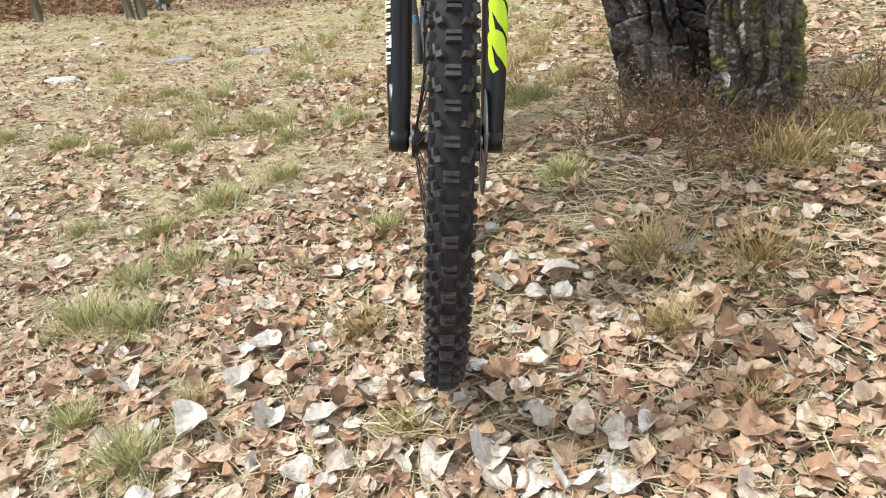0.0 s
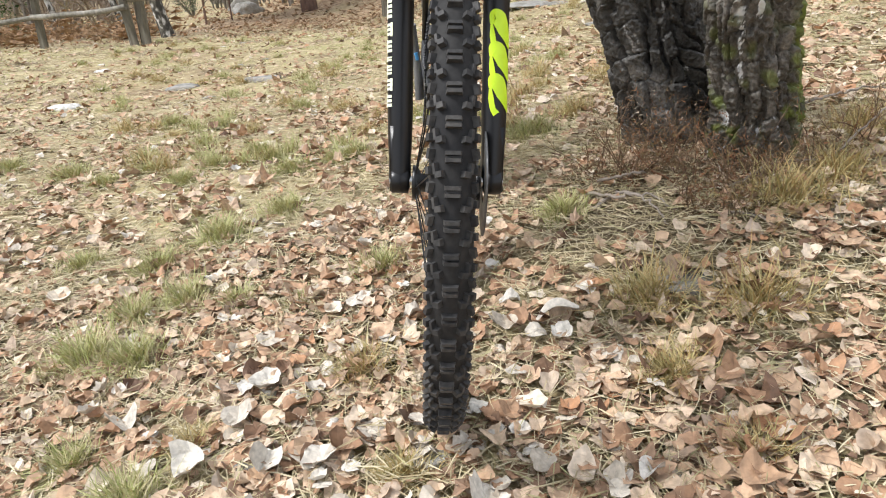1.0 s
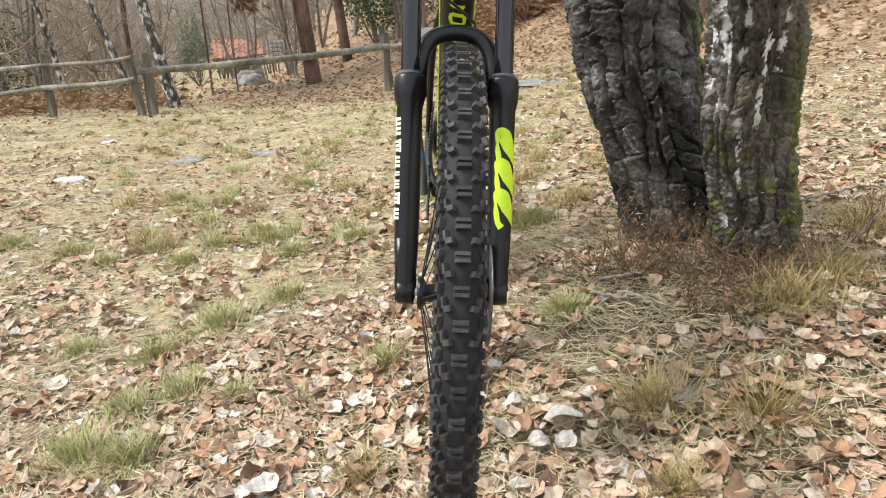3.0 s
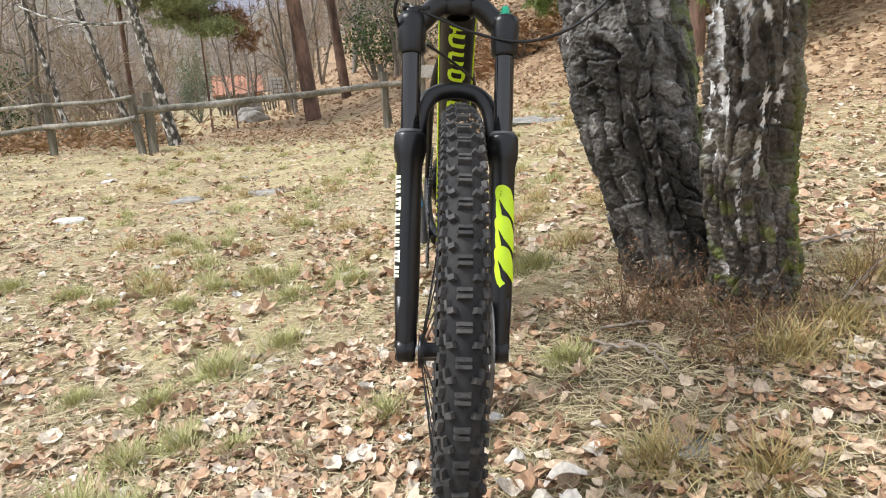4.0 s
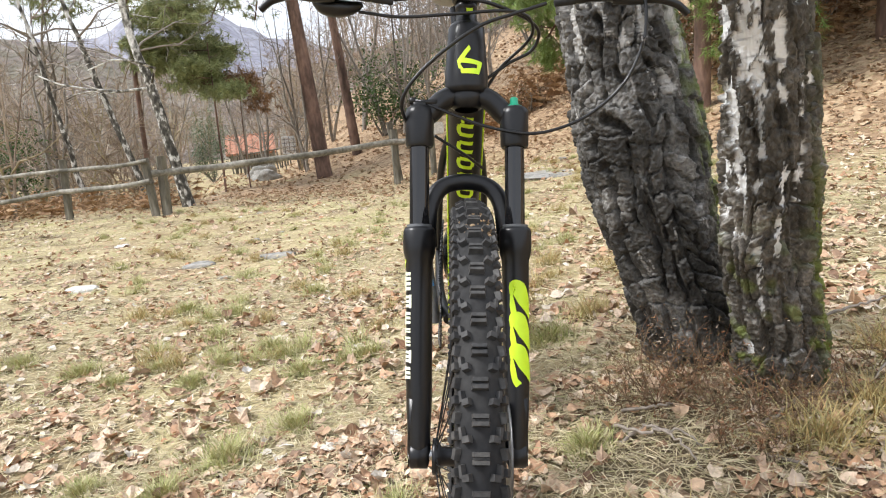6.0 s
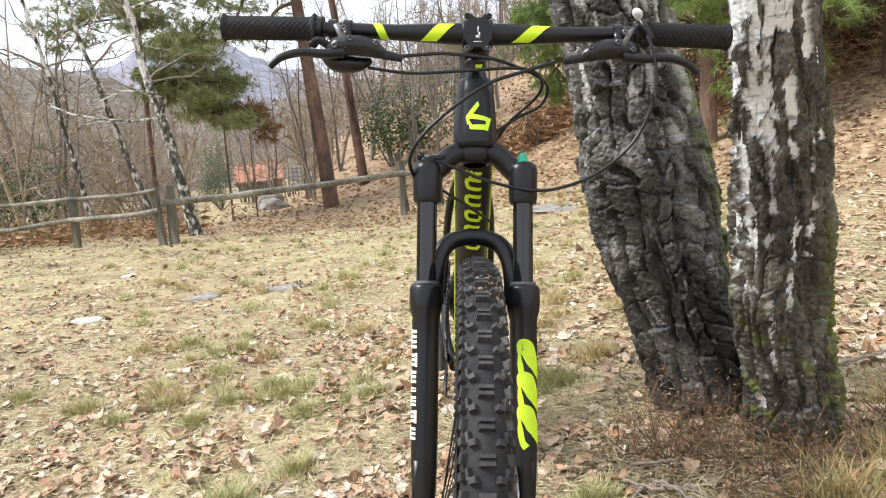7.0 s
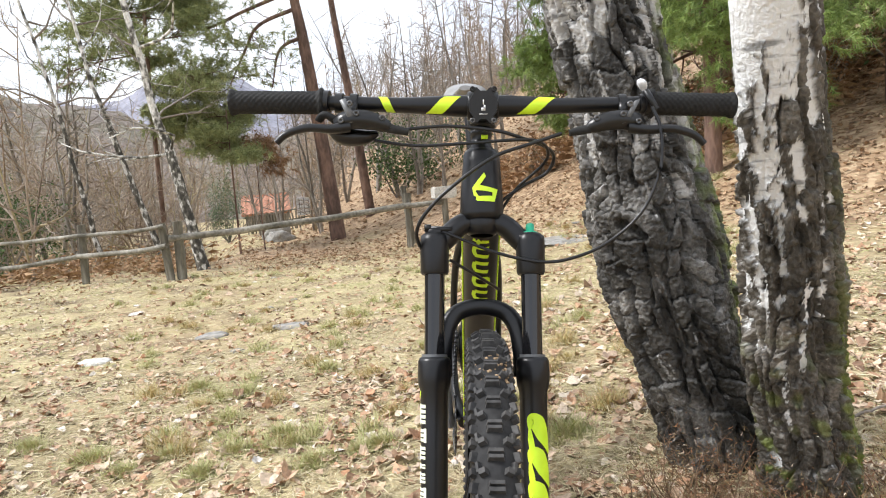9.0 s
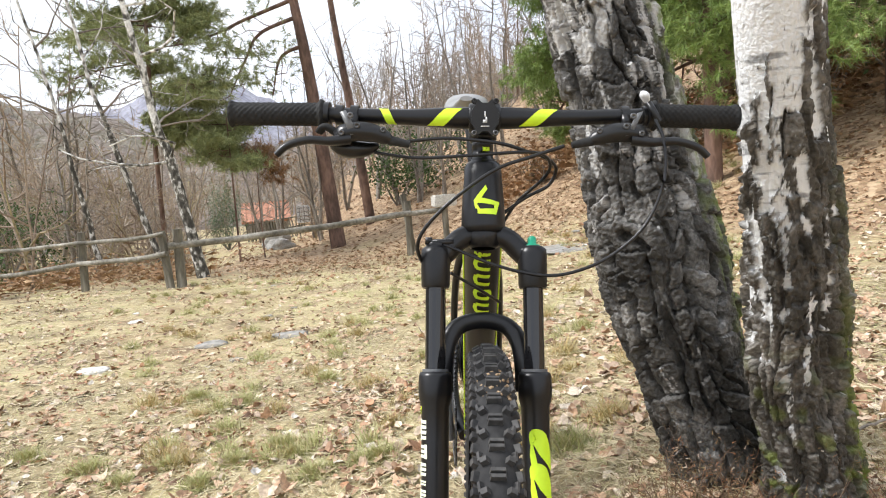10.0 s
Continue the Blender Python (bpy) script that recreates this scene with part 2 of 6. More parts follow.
M_FERN = mat("dead_bracken", [(0.22, 0.12, 0.058), (0.34, 0.20, 0.10), (0.45, 0.30, 0.165), (0.27, 0.16, 0.08)], fine=12, rough=0.85, bump=0, vary="island")
M_EVERGREEN = mat("evergreen_leaves", [(0.05, 0.085, 0.03), (0.085, 0.135, 0.05), (0.12, 0.17, 0.07)], fine=12, rough=0.85, bump=0, vary="island", spec=0.15)
M_CONIFER = mat("blue_green_conifer", [(0.09, 0.13, 0.075), (0.15, 0.20, 0.12), (0.21, 0.26, 0.16)], fine=12, rough=0.85, bump=0, vary="island", spec=0.15)
M_HEATHER = mat("heather_twigs", [(0.10, 0.062, 0.04), (0.17, 0.105, 0.06), (0.24, 0.17, 0.10), (0.24, 0.095, 0.045)], fine=30, rough=0.9, bump=0, vary="island")
M_HEATHER_TIP = mat("heather_leaves", [(0.11, 0.095, 0.04), (0.20, 0.14, 0.065), (0.28, 0.12, 0.055), (0.16, 0.13, 0.06), (0.24, 0.10, 0.05), (0.60, 0.54, 0.43)], fine=30, rough=0.9, bump=0, vary="island")
M_ROOT = mat("dead_grey_root", [(0.20, 0.165, 0.13), (0.36, 0.31, 0.26)], fine=60, rough=0.9, bump=0.4, bump_dist=0.004)
M_STONE = mat("grey_stone", [(0.19, 0.18, 0.16), (0.32, 0.31, 0.285), (0.27, 0.245, 0.205)], scale=4, fine=30, rough=0.9, bump=0.5)
M_STONE_PALE = mat("pale_stone", [(0.60, 0.57, 0.52), (0.74, 0.72, 0.67)], scale=9, fine=50, rough=0.85, bump=0.4)
M_CONCRETE = mat("pale_concrete", [(0.55, 0.53, 0.48), (0.66, 0.64, 0.59)], scale=6, fine=40, rough=0.9, bump=0.2)
M_ROOF = mat("orange_roof_tiles", [(0.34, 0.155, 0.095), (0.47, 0.24, 0.155)], scale=3, fine=12, rough=0.85, bump=0.2)
M_WALL = mat("house_plaster", [(0.30, 0.27, 0.23), (0.42, 0.39, 0.34)], scale=2, fine=14, rough=0.9, bump=0.2)
M_BOLT = mat("dark_steel_bolt", [(0.10, 0.10, 0.10), (0.16, 0.16, 0.16)], rough=0.35, bump=0, metal=0.8)
M_SIGN = mat("white_sign", [(0.70, 0.71, 0.72), (0.78, 0.79, 0.80)], rough=0.6, bump=0)
M_HILL_WOOD = mat("far_wooded_slope", [(0.13, 0.105, 0.09), (0.20, 0.168, 0.145), (0.165, 0.15, 0.11), (0.25, 0.212, 0.185)], scale=0.25, fine=1.6, rough=1, bump=0.5, bump_dist=1.0)
# the blue-grey of distance haze is mixed into the mountain's base colour
M_MOUNTAIN = mat("far_haze_tinted_mountain", [(0.19, 0.19, 0.235), (0.24, 0.24, 0.285), (0.31, 0.31, 0.35)], scale=0.02, fine=0.12, rough=1, bump=0.3, bump_dist=5)


def ground_material():
    m = mat("woodland_ground", [(0.18, 0.135, 0.078), (0.34, 0.275, 0.15), (0.48, 0.40, 0.225), (0.36, 0.335, 0.145)], scale=1.6, fine=70, rough=0.95, bump=0.6, fine_mix=0.45, bump_dist=0.012)
    n, l = m.node_tree.nodes, m.node_tree.links
    b = n["Principled BSDF"]
    base = b.inputs["Base Color"].links[0].from_socket
    tc = n.new("ShaderNodeTexCoord")
    # leaf-sized flecks over the hillside
    cell = n.new("ShaderNodeTexVoronoi")
    cell.inputs["Scale"].default_value = 13.0
    l.new(tc.outputs["Object"], cell.inputs["Vector"])
    sep = n.new("ShaderNodeSeparateColor")
    l.new(cell.outputs["Color"], sep.inputs["Color"])
    ramp = n.new("ShaderNodeValToRGB")
    e = ramp.color_ramp.elements
    e[0].color, e[1].color = (0.17, 0.106, 0.058, 1), (0.47, 0.35, 0.22, 1)
    e.new(0.5).color = (0.33, 0.22, 0.126, 1)
    l.new(sep.outputs["Red"], ramp.inputs["Fac"])
    patch = n.new("ShaderNodeTexNoise")
    patch.inputs["Scale"].default_value, patch.inputs["Detail"].default_value = 0.5, 5.0
    l.new(tc.outputs["Object"], patch.inputs["Vector"])
    hill = n.new("ShaderNodeAttribute")
    hill.attribute_name = "litter"
    add = n.new("ShaderNodeMath")
    add.operation = "ADD"
    l.new(patch.outputs["Fac"], add.inputs[0])
    l.new(hill.outputs["Fac"], add.inputs[1])
    cover = n.new("ShaderNodeMapRange")
    cover.inputs["From Min"].default_value, cover.inputs["From Max"].default_value = 0.45, 0.85
    l.new(add.outputs["Value"], cover.inputs["Value"])
    mix = n.new("ShaderNodeMixRGB")
    l.new(cover.outputs["Result"], mix.inputs[0])
    l.new(base, mix.inputs[1])
    l.new(ramp.outputs["Color"], mix.inputs[2])
    soil = n.new("ShaderNodeAttribute")
    soil.attribute_name = "soil"
    mud = n.new("ShaderNodeMixRGB")
    l.new(soil.outputs["Fac"], mud.inputs[0])
    l.new(mix.outputs["Color"], mud.inputs[1])
    mud.inputs[2].default_value = (0.13, 0.094, 0.06, 1)
    l.new(mud.outputs["Color"], b.inputs["Base Color"])
    return m


def bark_material(name, rough_bark, pale, moss=(0.13, 0.16, 0.03)):
    """Bark: rough colours, pale sheets by the 'pale' attribute, moss and lichen by the 'moss' attribute."""
    m = mat(name, rough_bark, scale=9, fine=130, rough=0.62, bump=0.8, fine_mix=0.5, bump_dist=0.005, spread=0.5, spec=0.4)
    n, l = m.node_tree.nodes, m.node_tree.links
    b = n["Principled BSDF"]
    col = b.inputs["Base Color"].links[0].from_socket
    tc = n.new("ShaderNodeTexCoord")
    mp = n.new("ShaderNodeMapping")
    mp.inputs["Scale"].default_value = (1, 1, 5)
    l.new(tc.outputs["Object"], mp.inputs["Vector"])
    streak = n.new("ShaderNodeTexNoise")
    streak.inputs["Scale"].default_value, streak.inputs["Detail"].default_value = 14.0, 6.0
    l.new(mp.outputs["Vector"], streak.inputs["Vector"])
    pr = n.new("ShaderNodeValToRGB")
    pr.color_ramp.elements[0].position, pr.color_ramp.elements[1].position = 0.33, 0.43
    pr.color_ramp.elements[0].color, pr.color_ramp.elements[1].color = (*[c * 0.38 for c in pale], 1), (*pale, 1)
    l.new(streak.outputs["Fac"], pr.inputs["Fac"])
    crack = n.new("ShaderNodeTexVoronoi")
    crack.feature = "DISTANCE_TO_EDGE"
    crack.inputs["Scale"].default_value = 75.0
    mp2 = n.new("ShaderNodeMapping")
    mp2.inputs["Scale"].default_value = (1, 1, 0.55)
    l.new(tc.outputs["Object"], mp2.inputs["Vector"])
    l.new(mp2.outputs["Vector"], crack.inputs["Vector"])
    edge = n.new("ShaderNodeMapRange")
    edge.inputs["From Max"].default_value = 0.12
    l.new(crack.outputs["Distance"], edge.inputs["Value"])
    bp = n.new("ShaderNodeBump")
    bp.inputs["Strength"].default_value, bp.inputs["Distance"].default_value = 0.45, 0.005
    l.new(edge.outputs["Result"], bp.inputs["Height"])
    sheet = n.new("ShaderNodeAttribute")
    sheet.attribute_name = "pale"
    fade = n.new("ShaderNodeMapRange")
    fade.inputs["To Min"].default_value, fade.inputs["To Max"].default_value = 0.22, 0.10
    l.new(sheet.outputs["Fac"], fade.inputs["Value"])
    l.new(fade.outputs["Result"], bp.inputs["Strength"])
    l.new(b.inputs["Normal"].links[0].from_socket, bp.inputs["Normal"])
    l.new(bp.outputs["Normal"], b.inputs["Normal"])
    for attr, colour in (("pale", pr.outputs["Color"]), ("moss", None)):
        a = n.new("ShaderNodeAttribute")
        a.attribute_name = attr
        mx = n.new("ShaderNodeMixRGB")
        l.new(a.outputs["Fac"], mx.inputs[0])
        l.new(col, mx.inputs[1])
        if colour is None:
            mx.inputs[2].default_value = (*moss, 1)
        else:
            l.new(colour, mx.inputs[2])
        col = mx.outputs["Color"]
    l.new(col, b.inputs["Base Color"])
    return m


M_GROUND = ground_material()
M_DARK_BARK = bark_material("dark_fissured_bark", [(0.020, 0.019, 0.017), (0.072, 0.068, 0.061), (0.30, 0.29, 0.27)], (0.50, 0.49, 0.47), (0.15, 0.20, 0.03))
M_BIRCH_BARK = bark_material("birch_bark", [(0.032, 0.029, 0.024), (0.095, 0.086, 0.072), (0.27, 0.25, 0.22)], (0.72, 0.73, 0.73), (0.16, 0.20, 0.03))


# ---- ground ----
def softstep(s, k=0.8):
    return k * np.log1p(np.exp(np.clip(s / k, -30, 30)))


def waves(x, y, seed, scale):
    """Smooth, uneven noise about zero from a few crossed waves."""
    r = np.random.default_rng(seed)
    out = 0
    for _ in range(7):
        a, f, p = r.uniform(0, 6.28), r.uniform(0.5, 1.7) / scale, r.uniform(0, 6.28)
        out = out + np.sin((x * np.cos(a) + y * np.sin(a)) * f * 6.28 + p)
    return out / 7


def hill_side(x, y):
    s = (x - 1.4) * 0.828 + (y - 8.4) * 0.562
    return s - 0.9 * softstep(-(x + 5.0), 1.0) * np.clip((y - 15.5) / 6, 0, 1)


def ground_z(x, y):
    x, y = np.asarray(x, float), np.asarray(y, float)
    z = -0.056 + 0.1834 * np.tanh(x / 1.2) - 0.0176 * y + 0.211 * np.tanh(y / 1.5)
    z = z + 0.06 * np.exp(-((x - 0.62) ** 2 + (y - 1.3) ** 2) / 0.405)
    h = 0.42 * softstep(hill_side(x, y), 0.45)
    z = z + 25 * (1 - np.exp(-h / 25))
    # a hollow beyond the fence
    ramp = [np.clip(q, 0, 1) for q in ((y - 12.4) / 3.5, (30 - y) / 6, (-0.40 * y - x + 0.4) / 2.0)]
    z = z - 1.3 * np.prod([q * q * (3 - 2 * q) for q in ramp], axis=0)
    far = np.clip((np.hypot(x, y) - 3) / 6, 0, 1)
    return z + 0.008 * waves(x, y, 3, 0.5) + far * 0.05 * waves(x, y, 4, 3.0)


def build_ground():
    seg, rings = 288, 230
    r = np.concatenate([[0.02], 0.05 * np.exp(np.linspace(0, np.log(1200 / 0.05), rings))])
    a = np.linspace(0, 2 * np.pi, seg, endpoint=False)
    x, y = 0.1 + r[:, None] * np.cos(a), 0.9 + r[:, None] * np.sin(a)
    v = np.stack([x, y, ground_z(x, y)], -1)
    i, j = np.meshgrid(np.arange(len(r) - 1), np.arange(seg), indexing="ij")
    k = (j + 1) % seg
    acc = Acc().add(v, np.stack([i * seg + j, (i + 1) * seg + j, (i + 1) * seg + k, i * seg + k], -1).reshape(-1, 4))
    acc.add(v[0], [list(range(seg))])
    me = acc.mesh("ground", M_GROUND)
    at = me.attributes.new("litter", "FLOAT", "POINT")
    hs = hill_side(x, y).ravel()
    drift = 0.34 * np.clip((y - 10.5) / 3, 0, 1) * np.clip((x + 7.0) / 2.5, 0, 1)
    lit = np.concatenate([np.maximum(np.clip(0.22 + 0.20 * hs, -0.2, 0.45), drift.ravel()), np.zeros(seg)])
    at.data.foreach_set("value", lit[: len(me.vertices)])
    bare = np.exp(-((x - 0.46) ** 2 / 0.09 + (y - 1.12) ** 2 / 0.12)).ravel()
    soil = np.clip(np.concatenate([bare, np.zeros(seg)]) * 1.3 - 0.1, 0, 0.85)
    at = me.attributes.new("soil", "FLOAT", "POINT")
    at.data.foreach_set("value", soil[: len(me.vertices)])
    tagged(new("ground", me), "sloping woodland ground of dry grass, soil and leaf mould", "ground", kind="structure")


build_ground()


# ---- bicycle ----
# the grey reflection on the saddle top is put into its base colour
M_SADDLE = mat("saddle_cover_grey_sheen", [(0.20, 0.20, 0.20), (0.30, 0.30, 0.29)], scale=9, fine=80, rough=0.4, bump=0.05, fine_mix=0.1)
BIKE = pose(-0.0106, 0.65, 0) @ pose(0, 0, 0, 0, 5.0, 0) @ pose(0, 0, 0, 0, 0, 4.5)
AXLE = np.array((0.0, 0.0, 0.368))
LEG_UP = np.array((0.0, math.cos(radians(75)), math.sin(radians(75))))
LEG_X = 0.0705


def leg_at(side, z):
    return np.array((side * LEG_X, (z - 0.368) * LEG_UP[1] / LEG_UP[2], z))


def back(x, y, z):
    """A place on the frame, whose tail stands a little to the side and higher."""
    return np.array((x + 0.042 * (y - 0.16), y, z + 0.07 * max(0, y - 0.16)))


def tyre_mesh(acc, centre, ring, sec, seg=120, cs=18, lo=-125, hi=125):
    a = np.linspace(0, 2 * np.pi, seg, endpoint=False)
    b = np.radians(np.linspace(lo, hi, cs))
    rad = ring + sec * np.cos(b)
    x = sec * 1.02 * np.sin(b)
    v = np.stack([np.broadcast_to(x, (seg, cs)), -np.cos(a)[:, None] * rad, np.sin(a)[:, None] * rad], -1) + centre
    i, j = np.meshgrid(np.arange(seg), np.arange(cs - 1), indexing="ij")
    k = (i + 1) % seg
    acc.add(v, np.stack([i * cs + j, k * cs + j, k * cs + j + 1, i * cs + j + 1], -1).reshape(-1, 4))
    return acc


def tread_block(acc, centre, ring, sec, phi, psi, tang, lat, high, twist=0.0):
    """One rubber block on the tyre: phi round the wheel, psi across the section."""
    er = np.array((0, -math.cos(phi), math.sin(phi)))
    tg = np.array((0, math.sin(phi), math.cos(phi)))
    ex = np.array((1.0, 0, 0))
    nrm = math.cos(psi) * er + math.sin(psi) * ex
    la = -math.sin(psi) * er + math.cos(psi) * ex
    c = np.asarray(centre) + ring * er + (sec + high * 0.35) * nrm
    t2, l2 = math.cos(twist) * tg + math.sin(twist) * la, math.cos(twist) * la - math.sin(twist) * tg
    block(acc, c, t2 * tang, l2 * lat, nrm * high * 0.75, 0.82)


def tread(acc, centre, ring, sec, pitches=66):
    for i in range(pitches):
        p = 2 * math.pi * i / pitches
        step = 2 * math.pi / pitches
        rr = ring + sec
        for s in (-1, 1):
            tread_block(acc, centre, ring, sec, p + s * 0.0036 / rr, 0, 0.0024, 0.0090, 0.0064)
            tread_block(acc, centre, ring, sec, p + step * 0.5, s * 0.52, 0.0038, 0.0046, 0.0064, s * 0.15)
            tread_block(acc, centre, ring, sec, p + step * 0.5 + 0.0055 / rr, s * 0.70, 0.0070, 0.0020, 0.0064, s * 0.15)
            tread_block(acc, centre, ring, sec, p + step * 0.12, s * 1.02, 0.0062, 0.0032, 0.0062, s * -0.30)
            tread_block(acc, centre, ring, sec, p + step * 0.62, s * 1.06, 0.0046, 0.0040, 0.0062, s * 0.10)
        block(acc, np.asarray(centre) + np.array((0, -math.cos(p), math.sin(p))) * (rr + 0.001), np.array((0, math.sin(p), math.cos(p))) * 0.0012, (0.0080, 0, 0), np.array((0, -math.cos(p), math.sin(p))) * 0.0018)


def wheel(name, centre, bike, steer):
    w = part(name, tyre_mesh(Acc(), centre, 0.3402, 0.0242), M_TYRE, bike, "black knobbly mountain bike tyre, scuffed rubber")
    acc = Acc()
    tread(acc, centre, 0.3402, 0.0238)
    part("tread", acc, M_KNOB, w, "raised black rubber tread blocks", smooth=False)
    acc = Acc()
    tyre_mesh(acc, centre, 0.300, 0.016, cs=10, lo=-180, hi=180)
    part("rim", acc, M_BLACK, w)
    acc = Acc()
    lathe(acc, np.asarray(centre) - (0.052, 0, 0), (1, 0, 0), [(0, 0.006), (0.001, 0.026), (0.008, 0.026), (0.014, 0.014), (0.09, 0.014), (0.096, 0.028), (0.103, 0.028), (0.104, 0.006)])
    part("hub", acc, M_BLACK, w)
    for i in range(32):
        a = 2 * math.pi * i / 32
        s = 1 if i % 2 else -1
        a2 = a + (0.35 if i % 4 < 2 else -0.35)
        sp = Acc()
        tube(sp, [np.asarray(centre) + (s * 0.045, -0.026 * math.cos(a2), 0.026 * math.sin(a2)), np.asarray(centre) + (s * 0.006, -0.292 * math.cos(a), 0.292 * math.sin(a))], 0.0010, 5)
        part("spoke", sp, M_PLASTIC, w)
    disc = Acc()
    lathe(disc, np.asarray(centre) + (0.056, 0, 0), (1, 0, 0), [(0, 0.03), (0, 0.08), (0.002, 0.08), (0.002, 0.03), (0, 0.03)], 40)
    part("brake_disc", disc, M_BOLT, w)
    w.matrix_basis = pose(*centre) @ pose(0, 0, 0, 0, 0, steer) @ pose(*(-np.asarray(centre)))
    return w


def on_leg(side, z, deg, r):
    """A place on the front of a fork leg, deg turned outwards."""
    a = radians(deg)
    fwd = np.array((0, -LEG_UP[2], LEG_UP[1]))
    return leg_at(side, z) + r * (math.cos(a) * fwd + side * math.sin(a) * np.array((1.0, 0, 0)))


def stroke(acc, pts, width, place, scale=1.0):
    """A painted stroke along (u, v) points, laid on a surface by place(u, v)."""
    p = spline(pts, 8 * len(pts))
    q = p * np.array((scale, 1.0))
    d = unit(np.gradient(q, axis=0))
    w = np.broadcast_to(np.asarray(width, float), (len(p),)) if np.ndim(width) < 1 else np.interp(np.linspace(0, 1, len(p)), np.linspace(0, 1, len(width)), width)
    nrm = np.stack([-d[:, 1], d[:, 0]], 1)
    rows = [q + nrm * (w / 2)[:, None] * k for k in (-1, -0.33, 0.33, 1)]
    v = np.array([[place(a / scale, b) for a, b in row] for row in rows])
    n = len(p)
    f = [[r * n + i, r * n + i + 1, (r + 1) * n + i + 1, (r + 1) * n + i] for r in range(3) for i in range(n - 1)]
    acc.add(v, f)
    return acc


def fork(bike):
    for side in (-1, 1):
        low = Acc()
        prof = [(z, r) for z, r in ((0.360, 0.0150), (0.374, 0.0170), (0.40, 0.0165), (0.43, 0.0182), (0.47, 0.0190), (0.60, 0.0194), (0.640, 0.0198), (0.652, 0.0232), (0.664, 0.0242), (0.682, 0.0236), (0.687, 0.0215), (0.6885, 0.0165))]
        tube(low, [leg_at(side, z) for z, _ in prof], [r for _, r in prof], 28, up=(0, -1, 0))
        # dropout: a flat shoe with a thicker lug round the axle
        block(low, leg_at(side, 0.405) + (side * 0.006, 0.004, 0), (0.0095, 0, 0), (0, 0.016, 0), (0, 0.006, 0.048), 0.9)
        lathe(low, AXLE + (side * 0.084, 0, 0.003), (-side, 0, 0), [(0, 0.004), (0, 0.0165), (0.002, 0.019), (0.026, 0.019), (0.028, 0.012), (0.028, 0.004)], 20)
        leg = part("lower_leg", low, M_BLACK, bike, "matt black fork lower leg with seal collar")
        ring = Acc()
        tube(ring, [leg_at(side, 0.6865), leg_at(side, 0.6915)], 0.0185, 28, up=(0, -1, 0))
        part("wiper_seal", ring, M_GREY, leg)
        st = Acc()
        tube(st, [leg_at(side, z) for z in (0.675, 0.76, 0.84)], 0.0146, 28, up=(0, -1, 0))
        part("stanchion", st, M_STANCHION, bike, "glossy black fork stanchion tube")
        if side > 0:
            deco = Acc()
            for k in range(3):
                z = 0.606 - 0.044 * k
                stroke(deco, [(-26, z - 0.014), (-14, z - 0.002), (8, z - 0.006), (34, z - 0.022), (70, z - 0.046)], [0.004, 0.016, 0.023, 0.021, 0.006], lambda u, v: on_leg(1, v, u, 0.0199 + 0.0001 * k), 0.00034)
                stroke(deco, [(-24, z - 0.014), (-20, z - 0.028), (-12, z - 0.042), (4, z - 0.050)], [0.004, 0.008, 0.008, 0.010], lambda u, v: on_leg(1, v, u, 0.0203), 0.00034)
            stroke(deco, [(92, 0.66), (86, 0.645), (84, 0.628)], [0.002, 0.006, 0.003], lambda u, v: on_leg(1, v, u, 0.0202), 0.00034)
            part("decal", deco, M_NEON, leg, "neon yellow wavy painted emblem")
        else:
            for z0, z1, cut in ((0.6250, 0.5975, 2), (0.5925, 0.5740, 1), (0.5695, 0.5510, 1), (0.5465, 0.5395, 0), (0.5350, 0.5205, 1), (0.5160, 0.4985, 1), (0.4940, 0.4755, 1)):
                n = cut + 2
                bars = Acc()
                for i in range(n):
                    zc = z0 + (z1 - z0) * (i + 0.5) / n
                    h = abs(z1 - z0) / n * 0.66
                    stroke(bars, [(38, zc), (55, zc), (76, zc)], h, lambda u, v: on_leg(-1, v, u, 0.0200), 0.00034)
                edge = 74 if int(z0 * 10000) % 3 else 40
                stroke(bars, [(edge, z0), (edge, (z0 + z1) / 2), (edge, z1)], 0.0045, lambda u, v: on_leg(-1, v, u, 0.0202), 0.00034)
                part("decal", bars, M_WHITE_DECAL, leg, "pale lime painted bar")
            mark = Acc()
            stroke(mark, [(86, 0.660), (74, 0.652), (82, 0.632)], [0.003, 0.009, 0.003], lambda u, v: on_leg(-1, v, u, 0.0203), 0.00034)
            part("decal", mark, M_NEON, leg, "small neon yellow emblem")
    arch = Acc()
    ends = [(-0.060, 0.098, 0.655), (-0.059, 0.112, 0.690), (-0.052, 0.128, 0.722), (-0.034, 0.140, 0.743), (0.0, 0.144, 0.750), (0.034, 0.140, 0.743), (0.052, 0.128, 0.722), (0.059, 0.112, 0.690), (0.060, 0.098, 0.655)]
    tube(arch, spline(ends, 40), 0.0128 + 0.003 * np.abs(np.linspace(-1, 1, 40)) ** 2, 16, flat=0.8, up=(0, -1, 0))
    part("fork_arch", arch, M_BLACK, bike, "matt black fork brace")
    crown = Acc()
    for side in (-1, 1):
        zs = ((0.803, 0.0190), (0.807, 0.0208), (0.850, 0.0215), (0.858, 0.0205), (0.862, 0.0150))
        tube(crown, [leg_at(side, z) for z, _ in zs], [r for _, r in zs], 24, up=(0, -1, 0))
        arm = [leg_at(side, 0.842), leg_at(side, 0.85) + (-side * 0.016, 0.006, 0.004), (side * 0.034, 0.140, 0.873), (side * 0.012, 0.146, 0.880), (0, 0.147, 0.880)]
        tube(crown, spline(arm, 14), np.linspace(0.0165, 0.0155, 14), 16, up=(0, -1, 0))
